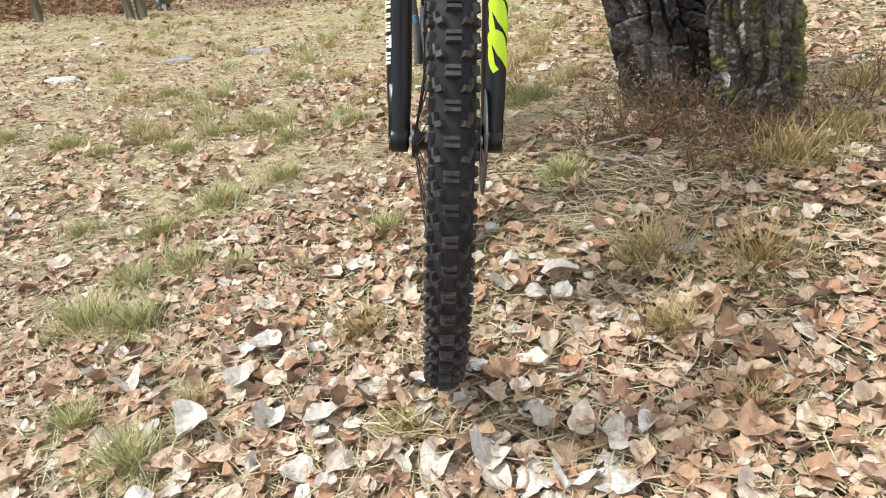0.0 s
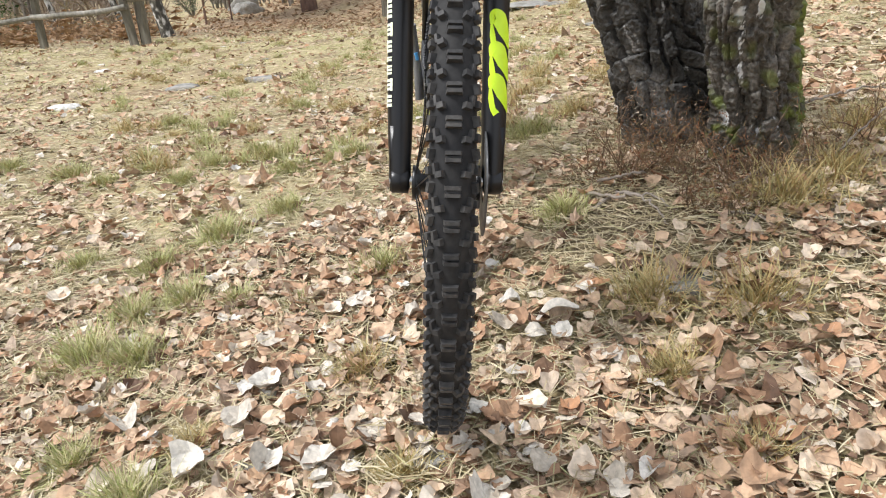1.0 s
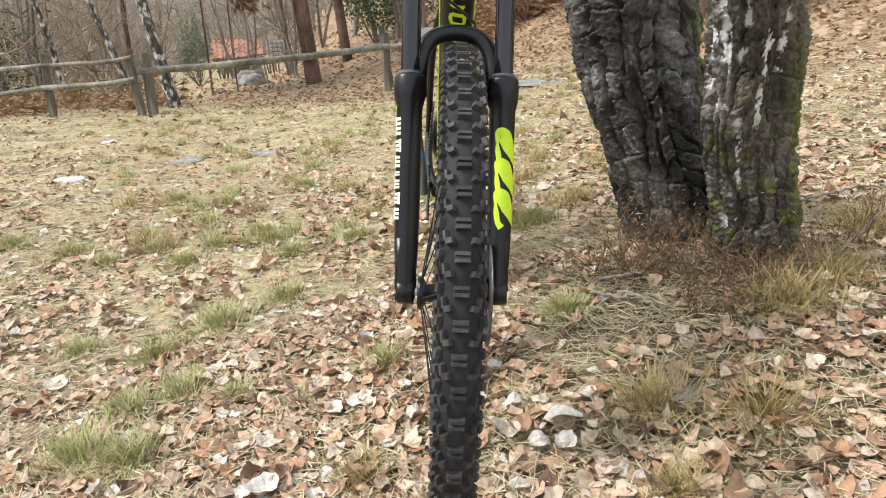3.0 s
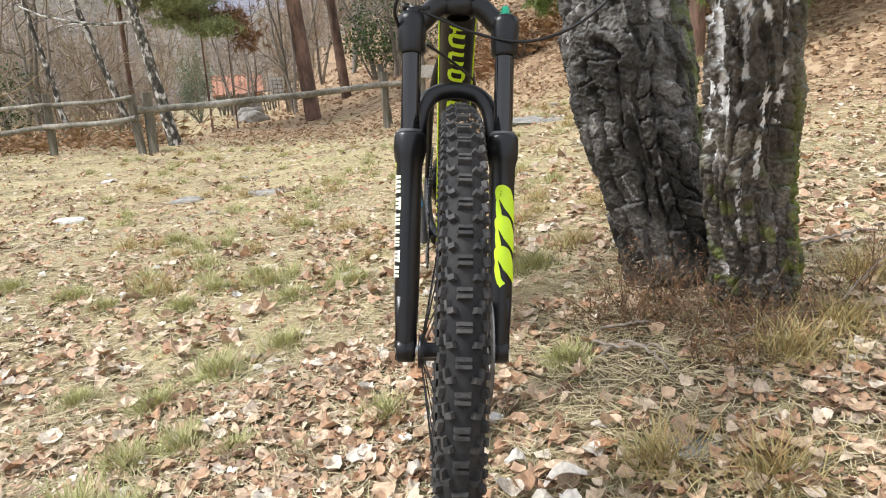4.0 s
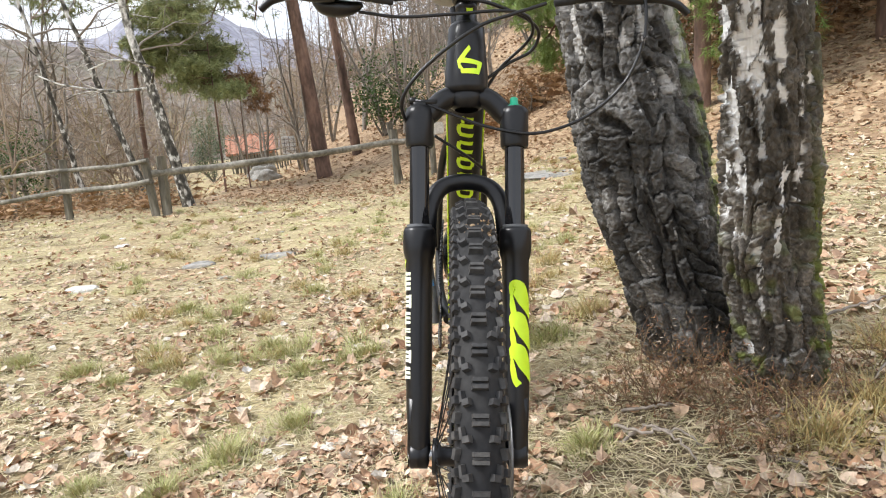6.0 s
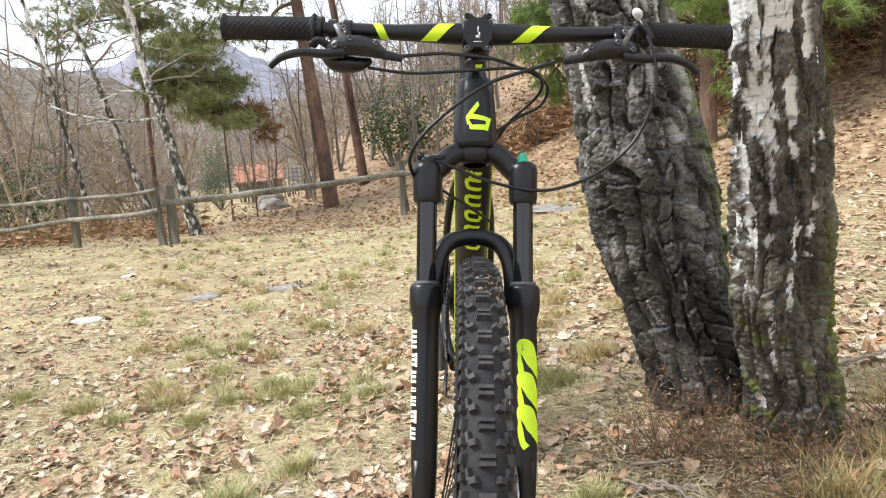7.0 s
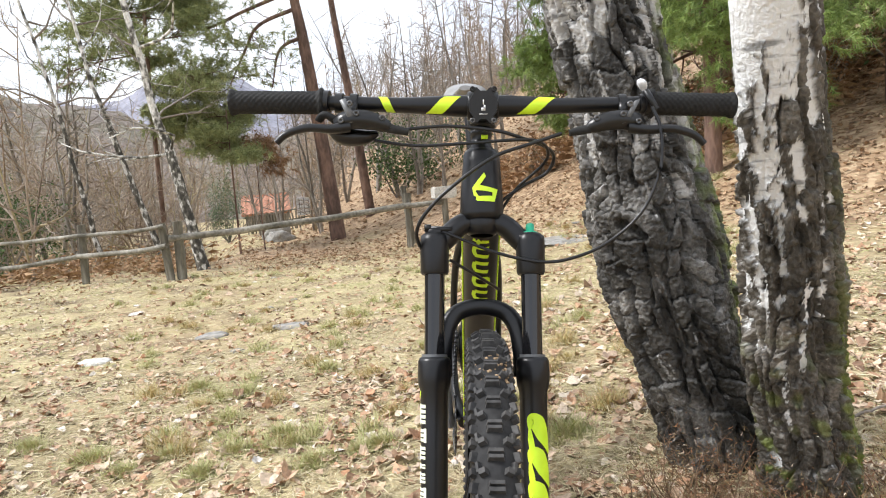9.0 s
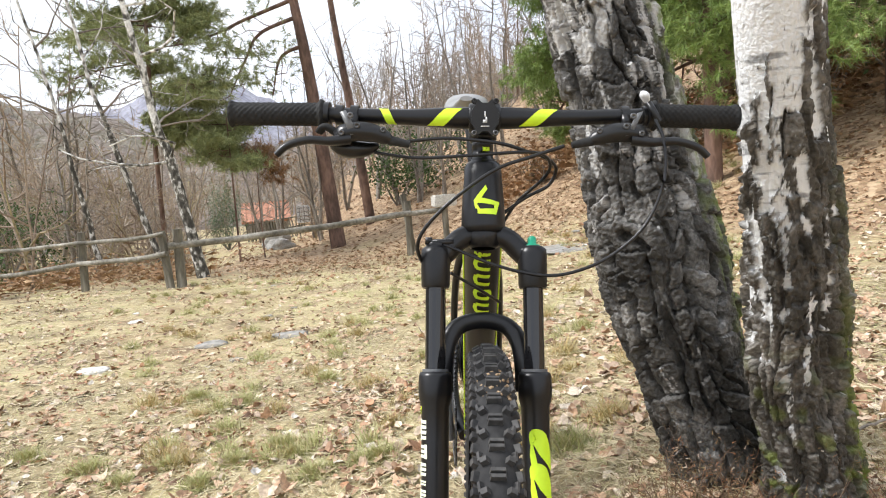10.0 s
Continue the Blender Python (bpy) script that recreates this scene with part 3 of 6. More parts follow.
    lathe(crown, (0, 0.142, 0.858), LEG_UP, [(0, 0.018), (0.004, 0.024), (0.018, 0.027), (0.024, 0.026)])
    cr = part("fork_crown", crown, M_BLACK, bike, "matt black forged fork crown")
    cap = Acc()
    lathe(cap, leg_at(1, 0.861), LEG_UP, [(0, 0.012), (0.003, 0.012), (0.003, 0.0065), (0.014, 0.0062), (0.0165, 0.004), (0.0165, 0.0)])
    part("adjuster_knob", cap, M_GREEN, cr, "small green anodised knob")
    cap = Acc()
    lathe(cap, leg_at(-1, 0.860), LEG_UP, [(0, 0.014), (0.005, 0.0145), (0.008, 0.013), (0.008, 0.0)])
    block(cap, leg_at(-1, 0.869) + (0.010, -0.006, 0), (0.016, 0, 0), (0, 0.006, 0), (0, 0, 0.004))
    block(cap, leg_at(-1, 0.871) + (-0.010, -0.008, 0), (0.005, 0, 0), (0, 0.004, 0), (0, 0, 0.005))
    part("lockout_cap", cap, M_PLASTIC, cr)
    axle = Acc()
    tube(axle, [AXLE + (-0.086, 0, 0.003), AXLE + (0.086, 0, 0.003)], 0.0075, 14)
    part("axle", axle, M_STEEL, bike)


def frame_tubes(bike):
    head = Acc()
    lathe(head, (0, 0.1475, 0.879), LEG_UP, [(0, 0.02), (0.001, 0.0315), (0.010, 0.0325), (0.030, 0.0324), (0.060, 0.0305), (0.085, 0.0285), (0.102, 0.0276), (0.108, 0.0245), (0.109, 0.015)], 36)
    ht = part("head_tube", head, M_BLACK, bike, "matt black tapered head tube")
    up, fwd = LEG_UP, np.array((0, -LEG_UP[2], LEG_UP[1]))

    def on_head(u, v):
        rad = np.interp(v, [-0.06, -0.02, 0.0, 0.03, 0.06], [0.0332, 0.0330, 0.0322, 0.0300, 0.0285])
        a = u / rad
        return np.array((0.002, 0.1475, 0.879)) + up * (0.052 + v) + rad * (math.cos(a) * fwd + math.sin(a) * np.array((1.0, 0, 0)))

    badge = Acc()
    k = 0.00068
    shapes = (((725, 275), (690, 318), (706, 317), (729, 284)), ((690, 318), (705, 338), (713, 328), (706, 317)), ((705, 338), (748, 340), (743, 327), (713, 328)), ((748, 340), (757, 312), (743, 319), (743, 327)), ((757, 312), (713, 303), (707, 314), (743, 319)))
    for a, b, c, d in shapes:
        n = 6
        e, g = np.linspace(a, b, n), np.linspace(d, c, n)
        v = np.array([[on_head(*((p * (1 - q) + w * q - (725, 298)) * (k, -k))) for q in np.linspace(0, 1, n)] for p, w in zip(e, g)])
        badge.add(v, [[r_ * n + c_, r_ * n + c_ + 1, (r_ + 1) * n + c_ + 1, (r_ + 1) * n + c_] for r_ in range(n - 1) for c_ in range(n - 1)])
    part("head_badge", badge, M_NEON, ht, "neon yellow folded emblem")
    sp = Acc()
    lathe(sp, (0, 0.1475, 0.879) + up * 0.108, up, [(0, 0.018), (0.0, 0.0180), (0.006, 0.0180), (0.0065, 0.0158), (0.024, 0.0158), (0.0245, 0.0164), (0.036, 0.0164), (0.036, 0.01)])
    part("headset_spacer", sp, M_PLASTIC, bike)
    down = Acc()
    pts = [back(0, y, z) for y, z in ((0.165, 0.905), (0.24, 0.825), (0.45, 0.585), (0.68, 0.33))]
    tube(down, spline(pts, 16), np.linspace(0.030, 0.027, 16), 24, flat=1.0)
    dt = part("down_tube", down, M_BLACK, bike, "black down tube with neon yellow strokes")
    for s in (-1, 1):
        line = spline(pts, 16)
        edge = Acc()
        tube(edge, line[1:] + np.array((s * 0.0295, -0.004, 0)), 0.0016, 6)
        part("decal", edge, M_NEON, dt, "neon yellow edge stripe")
    ax = unit(pts[2] - pts[1])
    nrm = unit(np.cross((1, 0, 0), ax))
    nrm = nrm if nrm[1] < 0 else -nrm
    across = np.array((1.0, 0, 0))

    def on_tube(u, v):
        q = u / 0.0300
        return pts[1] + ax * v + 0.0303 * (math.cos(q) * nrm + math.sin(q) * across)

    # upright bars and joining hooks of the painted emblem, read up the tube
    for v0, kind in ((-0.050, 1), (-0.026, 0), (0.012, 0), (0.050, 2), (0.088, 0), (0.126, 2)):
        mark = Acc()
        if kind == 1:
            stroke(mark, [(-0.014, v0), (0.000, v0 + 0.003), (0.012, v0 + 0.005)], [0.006, 0.008, 0.006], on_tube)
            stroke(mark, [(-0.006, v0 - 0.010), (-0.006, v0), (-0.005, v0 + 0.012)], 0.005, on_tube)
        else:
            stroke(mark, [(-0.010, v0 - 0.008), (0.000, v0 - 0.006), (0.012, v0 - 0.003)], 0.008, on_tube)
            stroke(mark, [(-0.010, v0 + 0.012), (0.000, v0 + 0.014), (0.012, v0 + 0.017)], 0.008, on_tube)
            stroke(mark, [(-0.010, v0 - 0.008), (-0.012, v0 + 0.003), (-0.009, v0 + 0.013)], 0.007, on_tube)
            if kind == 2:
                stroke(mark, [(0.011, v0 - 0.004), (0.013, v0 + 0.006), (0.011, v0 + 0.016)], 0.007, on_tube)
        part("decal", mark, M_NEON, dt, "neon yellow painted stroke on the tube")
    top = Acc()
    tube(top, spline([back(0, 0.175, 0.965), back(0, 0.40, 0.905), back(0, 0.66, 0.80)], 10), np.linspace(0.024, 0.018, 10), 18)
    part("top_tube", top, M_BLACK, bike)
    seat = Acc()
    tube(seat, [back(0, 0.68, 0.33), back(0, 0.80, 0.84)], 0.0175, 18)
    part("seat_tube", seat, M_BLACK, bike)
    post = Acc()
    tube(post, [back(0, 0.79, 0.82), back(-0.02, 0.85, 1.06)], 0.0150, 18)
    part("seat_post", post, M_BLACK, bike)
    sad = Acc()
    ys = np.linspace(0.72, 0.99, 14)
    for_w = np.interp(ys, [0.72, 0.76, 0.85, 0.93, 0.99], [0.014, 0.026, 0.042, 0.060, 0.055])
    tube(sad, [back(-0.03, y, 1.088 + 0.018 * ((y - 0.85) / 0.13) ** 2) for y in ys], for_w, 20, flat=0.42, up=(0, 0, 1))
    part("saddle", sad, M_SADDLE, bike, "saddle with its grey reflected sheen put in the colour")
    for s in (-1, 1):
        st = Acc()
        tube(st, spline([back(s * 0.018, 0.78, 0.80), back(s * 0.055, 0.92, 0.66), back(s * 0.068, 1.14, 0.385)], 12), np.linspace(0.011, 0.009, 12), 12)
        part("seat_stay", st, M_BLACK, bike)
        ch = Acc()
        tube(ch, spline([back(s * 0.03, 0.69, 0.33), back(s * 0.055, 0.85, 0.345), back(s * 0.068, 1.14, 0.375)], 12), np.linspace(0.014, 0.010, 12), 12)
        part("chain_stay", ch, M_BLACK, bike)
    ring = Acc()
    bb = back(0, 0.68, 0.33)
    lathe(ring, bb - (0.048, 0, 0), (-1, 0, 0), [(0, 0.03), (0, 0.064), (0.004, 0.064), (0.004, 0.03), (0, 0.03)], 32)
    for i in range(32):
        a = 2 * math.pi * i / 32
        d = np.array((0, math.cos(a), math.sin(a)))
        block(ring, bb - (0.050, 0, 0) + d * 0.066, (0.0015, 0, 0), np.cross((1, 0, 0), d) * 0.0035, d * 0.004, 0.5)
    part("chainring", ring, M_BLACK, bike)
    for s, a in ((-1, 100), (1, -80)):
        arm = Acc()
        d = np.array((0, math.cos(radians(a)), math.sin(radians(a))))
        tube(arm, [bb + (s * 0.062, 0, 0), bb + (s * 0.070, 0, 0) + d * 0.09, bb + (s * 0.082, 0, 0) + d * 0.175], (0.017, 0.013, 0.013), 14, flat=0.7)
        c = part("crank_arm", arm, M_GREY, bike, "grey crank arm with a blue mark")
        if s < 0:
            mk = Acc()
            tube(mk, [bb + (-0.069, -0.012, 0) + d * 0.095, bb + (-0.073, -0.012, 0) + d * 0.112], 0.0042, 8)
            part("decal", mk, M_BLUE, c)
    chain = Acc()
    ra = back(0, 1.145, 0.37)
    loop = [bb + (-0.05, 0.0, 0.066), bb + (-0.051, 0.15, 0.075), ra + (-0.056, -0.02, 0.095), ra + (-0.056, 0.06, 0.07), ra + (-0.057, 0.07, -0.02), ra + (-0.06, 0.02, -0.10), ra + (-0.058, -0.05, -0.135), bb + (-0.051, 0.15, -0.075), bb + (-0.05, 0.0, -0.066)]
    for q, q2 in zip(spline(loop, 120)[:-1], spline(loop, 120)[1:]):
        block(chain, (q + q2) / 2, (0.0032, 0, 0), (q2 - q) * 0.36, np.cross(unit(q2 - q), (1, 0, 0)) * 0.004, 0.9)
    part("chain", chain, M_PLASTIC, bike)
    for i, r in enumerate((0.093, 0.083, 0.073, 0.064, 0.056, 0.049, 0.043)):
        cas = Acc()
        lathe(cas, ra - (0.034 + 0.004 * i, 0, 0), (-1, 0, 0), [(0, 0.02), (0, r), (0.002, r), (0.002, 0.02)], 30)
        part("sprocket", cas, M_PLASTIC, bike)
    der = Acc()
    block(der, ra + (-0.062, 0.0, -0.09), (0.004, 0, 0), (0, 0.014, 0), (0, 0.02, 0.06))
    part("derailleur", der, M_PLASTIC, bike)


def bar_line(x):
    """The handlebar's centre line."""
    return np.array((x, np.interp(x, [-0.39, -0.2, -0.05, 0.05, 0.2, 0.39], [0.172, 0.160, 0.152, 0.150, 0.152, 0.166]), np.interp(x, [-0.39, -0.24, -0.12, 0.0, 0.12, 0.26, 0.39], [1.057, 1.0555, 1.051, 1.049, 1.050, 1.054, 1.052])))


def grip(bike, x_in, x_out):
    acc = Acc()
    n, seg = 110, 48
    xs = np.linspace(x_in, x_out, n)
    s = 1 if x_out > x_in else -1
    a = np.linspace(0, 2 * np.pi, seg, endpoint=False)
    c = np.array([bar_line(x) for x in xs])
    d = np.abs(xs - x_in)
    knurl = np.where((np.floor(d[:, None] / 0.0042) % 2 == 0) ^ (np.floor(a[None] / (2 * np.pi) * 24) % 2 == 0), 0.0011, 0.0)
    r = 0.0162 + knurl
    flange = np.exp(-((d - 0.004) / 0.004) ** 2) * 0.0055 + np.exp(-((d - abs(x_out - x_in) + 0.004) / 0.005) ** 2) * 0.0026
    r = r + flange[:, None]
    r[-2:] *= np.array((0.9, 0.55))[:, None]
    v = np.stack([np.broadcast_to(c[:, :1], r.shape), c[:, 1:2] + r * np.cos(a), c[:, 2:] + r * np.sin(a)], -1)
    i, j = np.meshgrid(np.arange(n - 1), np.arange(seg), indexing="ij")
    k = (j + 1) % seg
    acc.add(v, np.stack([i * seg + j, i * seg + k, (i + 1) * seg + k, (i + 1) * seg + j], -1).reshape(-1, 4))
    acc.add(v[-1], [list(range(seg))])
    part("grip", acc, M_GRIP, bike, "black rubber handlebar grip with diamond knurling")
    lock = Acc()
    tube(lock, [bar_line(x_in - s * 0.008), bar_line(x_in)], 0.0185, 24)
    part("lock_ring", lock, M_PLASTIC, bike)


def cockpit(bike):
    bar = Acc()
    xs = np.linspace(-0.37, 0.37, 50)
    tube(bar, [bar_line(x) for x in xs], np.interp(np.abs(xs), [0, 0.04, 0.11, 0.16], [0.0159, 0.0159, 0.0118, 0.0111]), 24, up=(0, -1, 0))
    hb = part("handlebar", bar, M_BLACK, bike, "black flat handlebar with neon yellow slashes")

    def on_bar(u, v):
        r = np.interp(abs(u), [0, 0.04, 0.11, 0.16], [0.0162, 0.0162, 0.0121, 0.0114])
        a = v / r
        return bar_line(u) + r * np.array((0, -math.cos(a), math.sin(a)))

    for x0, w, lean in ((-0.141, 0.013, -0.009), (-0.058, 0.024, 0.018), (0.079, 0.026, 0.021)):
        deco = Acc()
        rows = []
        for v in np.linspace(-1.15, 1.15, 13):
            r = 0.013
            rows.append([on_bar(x0 + lean * v / 1.5 + w * q / 2, v * r) for q in (-1, -0.5, 0, 0.5, 1)])
        acc_f = [[i * 5 + j, i * 5 + j + 1, (i + 1) * 5 + j + 1, (i + 1) * 5 + j] for i in range(12) for j in range(4)]
        deco.add(np.array(rows), acc_f)
        part("decal", deco, M_NEON, hb, "neon yellow slanted slash")
    grip(bike, -0.235, -0.379)
    grip(bike, 0.246, 0.378)
    stem = Acc()
    up = LEG_UP
    base = np.array((0, 0.1475, 0.879)) + up * 0.146
    lathe(stem, base - up * 0.002, up, [(0, 0.015), (0, 0.0205), (0.003, 0.0215), (0.034, 0.0215), (0.038, 0.018), (0.039, 0.0)])
    tube(stem, [base + up * 0.016 + (0, -0.004, 0), bar_line(0) + (0, 0.012, 0)], (0.0185, 0.0205), 20)
    lathe(stem, bar_line(-0.0225), (1, 0, 0), [(0, 0.016), (0, 0.0205), (0.002, 0.0215), (0.043, 0.0215), (0.045, 0.0205), (0.045, 0.016)], 30)
    rim = [(0.0215, -0.009), (0.0215, 0.009), (0.015, 0.0175), (0.0185, 0.026), (0.010, 0.0265), (0.005, 0.0215)]
    rim = rim + [(-x, z) for x, z in rim[::-1]]
    rim = rim + [(x, -z) for x, z in rim[::-1] if abs(z) > 0.01]
    n = len(rim)
    front, rear = [bar_line(0) + (x * 0.93, -0.0225, z * 0.95) for x, z in rim], [bar_line(0) + (x, -0.010, z) for x, z in rim]
    stem.add(front + rear, [[i, (i + 1) % n, n + (i + 1) % n, n + i] for i in range(n)])
    middle = bar_line(0) + (0, -0.0228, 0)
    stem.add([middle] + front, [[0, 1 + (i + 1) % n, 1 + i] for i in range(n)])
    sm = part("stem", stem, M_PLASTIC, bike, "black stem with a four-bolt faceplate")
    for sx in (-1, 1):
        for sz in (-1, 1):
            b = Acc()
            lathe(b, bar_line(sx * 0.0155) + (0, -0.017, sz * 0.0225), (0, -1, 0), [(0, 0.0042), (0.006, 0.0042), (0.0072, 0.0034), (0.0072, 0.0020), (0.004, 0.0018), (0.004, 0)], 14)
            part("bolt", b, M_BOLT if sz < 0 else M_PLASTIC, sm, "small socket bolt")
    dec = Acc()
    for dx, dz, w, h in ((0, 0.004, 0.0008, 0.004), (0.0, -0.006, 0.003, 0.0022), (0.002, -0.003, 0.0012, 0.003), (0, -0.013, 0.006, 0.0006)):
        block(dec, bar_line(0) + (dx, -0.0226, dz), (w, 0, 0), (0, 0.0003, 0), (0, 0, h))
    part("decal", dec, M_SIGN, sm, "small pale printed marks")
    yel = Acc()
    block(yel, (0.004, 0.1475 - 0.0195 + 0.034, 0.879 + 0.126), (0.005, 0, 0), (0, 0.0008, 0), (0, 0, 0.003))
    part("decal", yel, M_NEON, sm)
    # brake levers, the one on the low-x side with a shifter pod
    for s in (-1, 1):
        cl = Acc()
        xc = s * 0.19 if s < 0 else 0.205
        for dx in ((0.0, -0.022) if s < 0 else (0.0,)):
            tube(cl, [bar_line(xc + dx - 0.0055), bar_line(xc + dx + 0.0055)], 0.0150, 24)
        block(cl, bar_line(xc) + (0, -0.013, -0.008), (0.006, 0, 0), (0, 0.005, 0), (0, 0.002, 0.010))
        lv = part("brake_lever", cl, M_PLASTIC, bike, "black hydraulic brake lever on the bar")
        b0 = bar_line(xc)
        body = Acc()
        line = [b0 + (s * 0.024, -0.030, -0.034), b0 + (0, -0.032, -0.026), b0 + (-s * 0.030, -0.034, -0.028), b0 + (-s * 0.056, -0.035, -0.038)]
        tube(body, spline(line, 14), np.interp(np.linspace(0, 1, 14), [0, 0.15, 0.6, 0.9, 1], [0.010, 0.0160, 0.0165, 0.0125, 0.007]), 6, flat=0.95)
        part("reservoir", body, M_PLASTIC, lv)
        nose = Acc()
        tube(nose, [line[-1] + (s * 0.004, 0, 0), line[-1] + (-s * 0.012, 0, -0.003), line[-1] + (-s * 0.026, 0.0, -0.006)], (0.0068, 0.0062, 0.0048), 12)
        part("hose_boot", nose, M_GRIP, lv)
        plate = Acc()
        block(plate, b0 + (s * 0.004, -0.044, -0.014), (0.005, 0, 0.002), (0, 0.002, 0), (s * 0.008, 0, 0.016), 0.8)
        part("clamp_plate", plate, M_GREY, lv)
        for q in ((s * 0.001, -0.047, -0.004), (-s * 0.008, -0.046, -0.018), (-s * 0.045, -0.044, -0.024), (s * 0.014, -0.046, -0.028)):
            bo = Acc()
            lathe(bo, b0 + q, (0, -1, 0), [(0, 0.0045), (0.002, 0.0045), (0.0028, 0.0035), (0.0028, 0.0018), (0.001, 0.0016), (0.001, 0)], 12)
            part("bolt", bo, M_BOLT, lv)
        blade = Acc()
        tip = -1 if s < 0 else 1
        pts = [b0 + (s * 0.004, -0.036, -0.036), b0 + (s * 0.030, -0.045, -0.040), b0 + (s * 0.060, -0.052, -0.039), b0 + (s * 0.088, -0.056, -0.047), b0 + (s * 0.104, -0.057, -0.060)]
        tube(blade, spline(pts, 20), np.interp(np.linspace(0, 1, 20), [0, 0.3, 0.8, 1], [0.012, 0.0085, 0.0072, 0.0066]), 14, flat=0.75)
        part("lever_blade", blade, M_PLASTIC, lv)
    pod = Acc()
    b0 = bar_line(-0.19)
    tube(pod, spline([b0 + (-0.036, -0.012, -0.036), b0 + (-0.015, -0.016, -0.048), b0 + (0.015, -0.016, -0.050), b0 + (0.036, -0.014, -0.044)], 12), np.array((0.006, 0.010, 0.0125, 0.0140, 0.0145, 0.0145, 0.0135, 0.0125, 0.011, 0.009, 0.007, 0.004)), 8, flat=0.95)
    sh = part("gear_shifter", pod, M_PLASTIC, bike, "black trigger shifter under the bar")
    tr = Acc()
    tube(tr, spline([b0 + (-0.020, -0.020, -0.030), b0 + (-0.040, -0.024, -0.018), b0 + (-0.050, -0.02, -0.026)], 8), np.linspace(0.010, 0.008, 8), 12, flat=0.6)
    part("shift_paddle", tr, M_GRIP, sh)
    rem = Acc()
    r0 = bar_line(0.236)
    tube(rem, [bar_line(0.2315), bar_line(0.2405)], 0.0145, 20)
    tube(rem, spline([r0 + (0.002, -0.014, 0.016), r0 + (0.006, -0.022, 0.006), r0 + (0.015, -0.024, -0.010)], 8), np.linspace(0.0055, 0.0045, 8), 10)
    rm = part("lockout_remote", rem, M_PLASTIC, bike, "small remote lever clamped to the bar")
    tip = Acc()
    tube(tip, spline([r0 + (0.0, -0.012, 0.018), r0 + (-0.004, -0.014, 0.027), r0 + (-0.009, -0.016, 0.033)], 8), np.array((0.004, 0.006, 0.0075, 0.0085, 0.009, 0.0085, 0.007, 0.004)), 12, flat=0.6)
    # white base colour paints the lever's specular glare
    part("thumb_lever", tip, M_SIGN, rm, "thumb lever with its white glare put in the colour")


def hoses(bike):
    runs = (
        ("brake_hose", 0.0027, [(-0.114, 0.133, 1.014), (-0.091, 0.141, 1.017), (-0.048, 0.133, 1.019), (0.018, 0.123, 1.012), (0.060, 0.135, 1.001), (0.097, 0.172, 0.991), (0.115, 0.201, 0.976), (0.105, 0.212, 0.951), (0.070, 0.214, 0.932), (0.033, 0.212, 0.906)]),
        ("gear_cable", 0.0025, [(-0.160, 0.147, 0.999), (-0.098, 0.137, 0.991), (-0.024, 0.126, 0.994), (0.049, 0.125, 0.999), (0.087, 0.153, 0.997), (0.103, 0.182, 0.981), (0.095, 0.202, 0.961), (0.059, 0.215, 0.927), (0.034, 0.217, 0.891)]),
        ("brake_hose", 0.0027, [(0.110, 0.107, 1.007), (0.065, 0.099, 0.992), (0.016, 0.098, 0.975), (-0.033, 0.094, 0.942), (-0.074, 0.095, 0.905), (-0.095, 0.102, 0.872), (-0.091, 0.122, 0.842), (-0.062, 0.165, 0.788), (-0.074, 0.136, 0.618), (-0.061, 0.075, 0.478), (-0.059, 0.055, 0.418)]),
        ("lockout_cable", 0.0024, [(0.238, 0.108, 1.044), (0.247, 0.095, 1.013), (0.246, 0.085, 0.959), (0.222, 0.082, 0.899), (0.177, 0.086, 0.855), (0.129, 0.089, 0.832), (0.082, 0.093, 0.825), (0.018, 0.106, 0.837), (-0.046, 0.121, 0.861), (-0.067, 0.127, 0.868)]),
        ("brake_hose", 0.0024, [(-0.048, 0.164, 0.819), (-0.001, 0.175, 0.790), (0.031, 0.208, 0.766)]),
    )
    for name, r, pts in runs:
        acc = Acc()
        tube(acc, spline(pts, 60), r, 10)
        part(name, acc, M_PLASTIC, bike, "thin black cable housing")


def build_bike():
    bike = thing("mountain_bike", BIKE, "black mountain bike with neon yellow decals leaning on a birch", "bicycle")
    wheel("front_wheel", AXLE, bike, -1.3)
    wheel("rear_wheel", back(0, 1.145, 0.37), bike, 0)
    fork(bike)
    frame_tubes(bike)
    cockpit(bike)
    hoses(bike)
    mud = Acc()
    r = np.random.default_rng(4)
    for _ in range(46):
        ph, ps = radians(r.uniform(72, 82)), r.uniform(-0.9, 0.9)
        tread_block(mud, AXLE, 0.3402, 0.0233, ph, ps, r.uniform(0.0008, 0.0025), r.uniform(0.0008, 0.0025), 0.0018, r.uniform(0, 3))
    part("mud_flecks", mud, M_MUD, bike, "dried tan mud flecks on the tyre", kind="stuff")


build_bike()


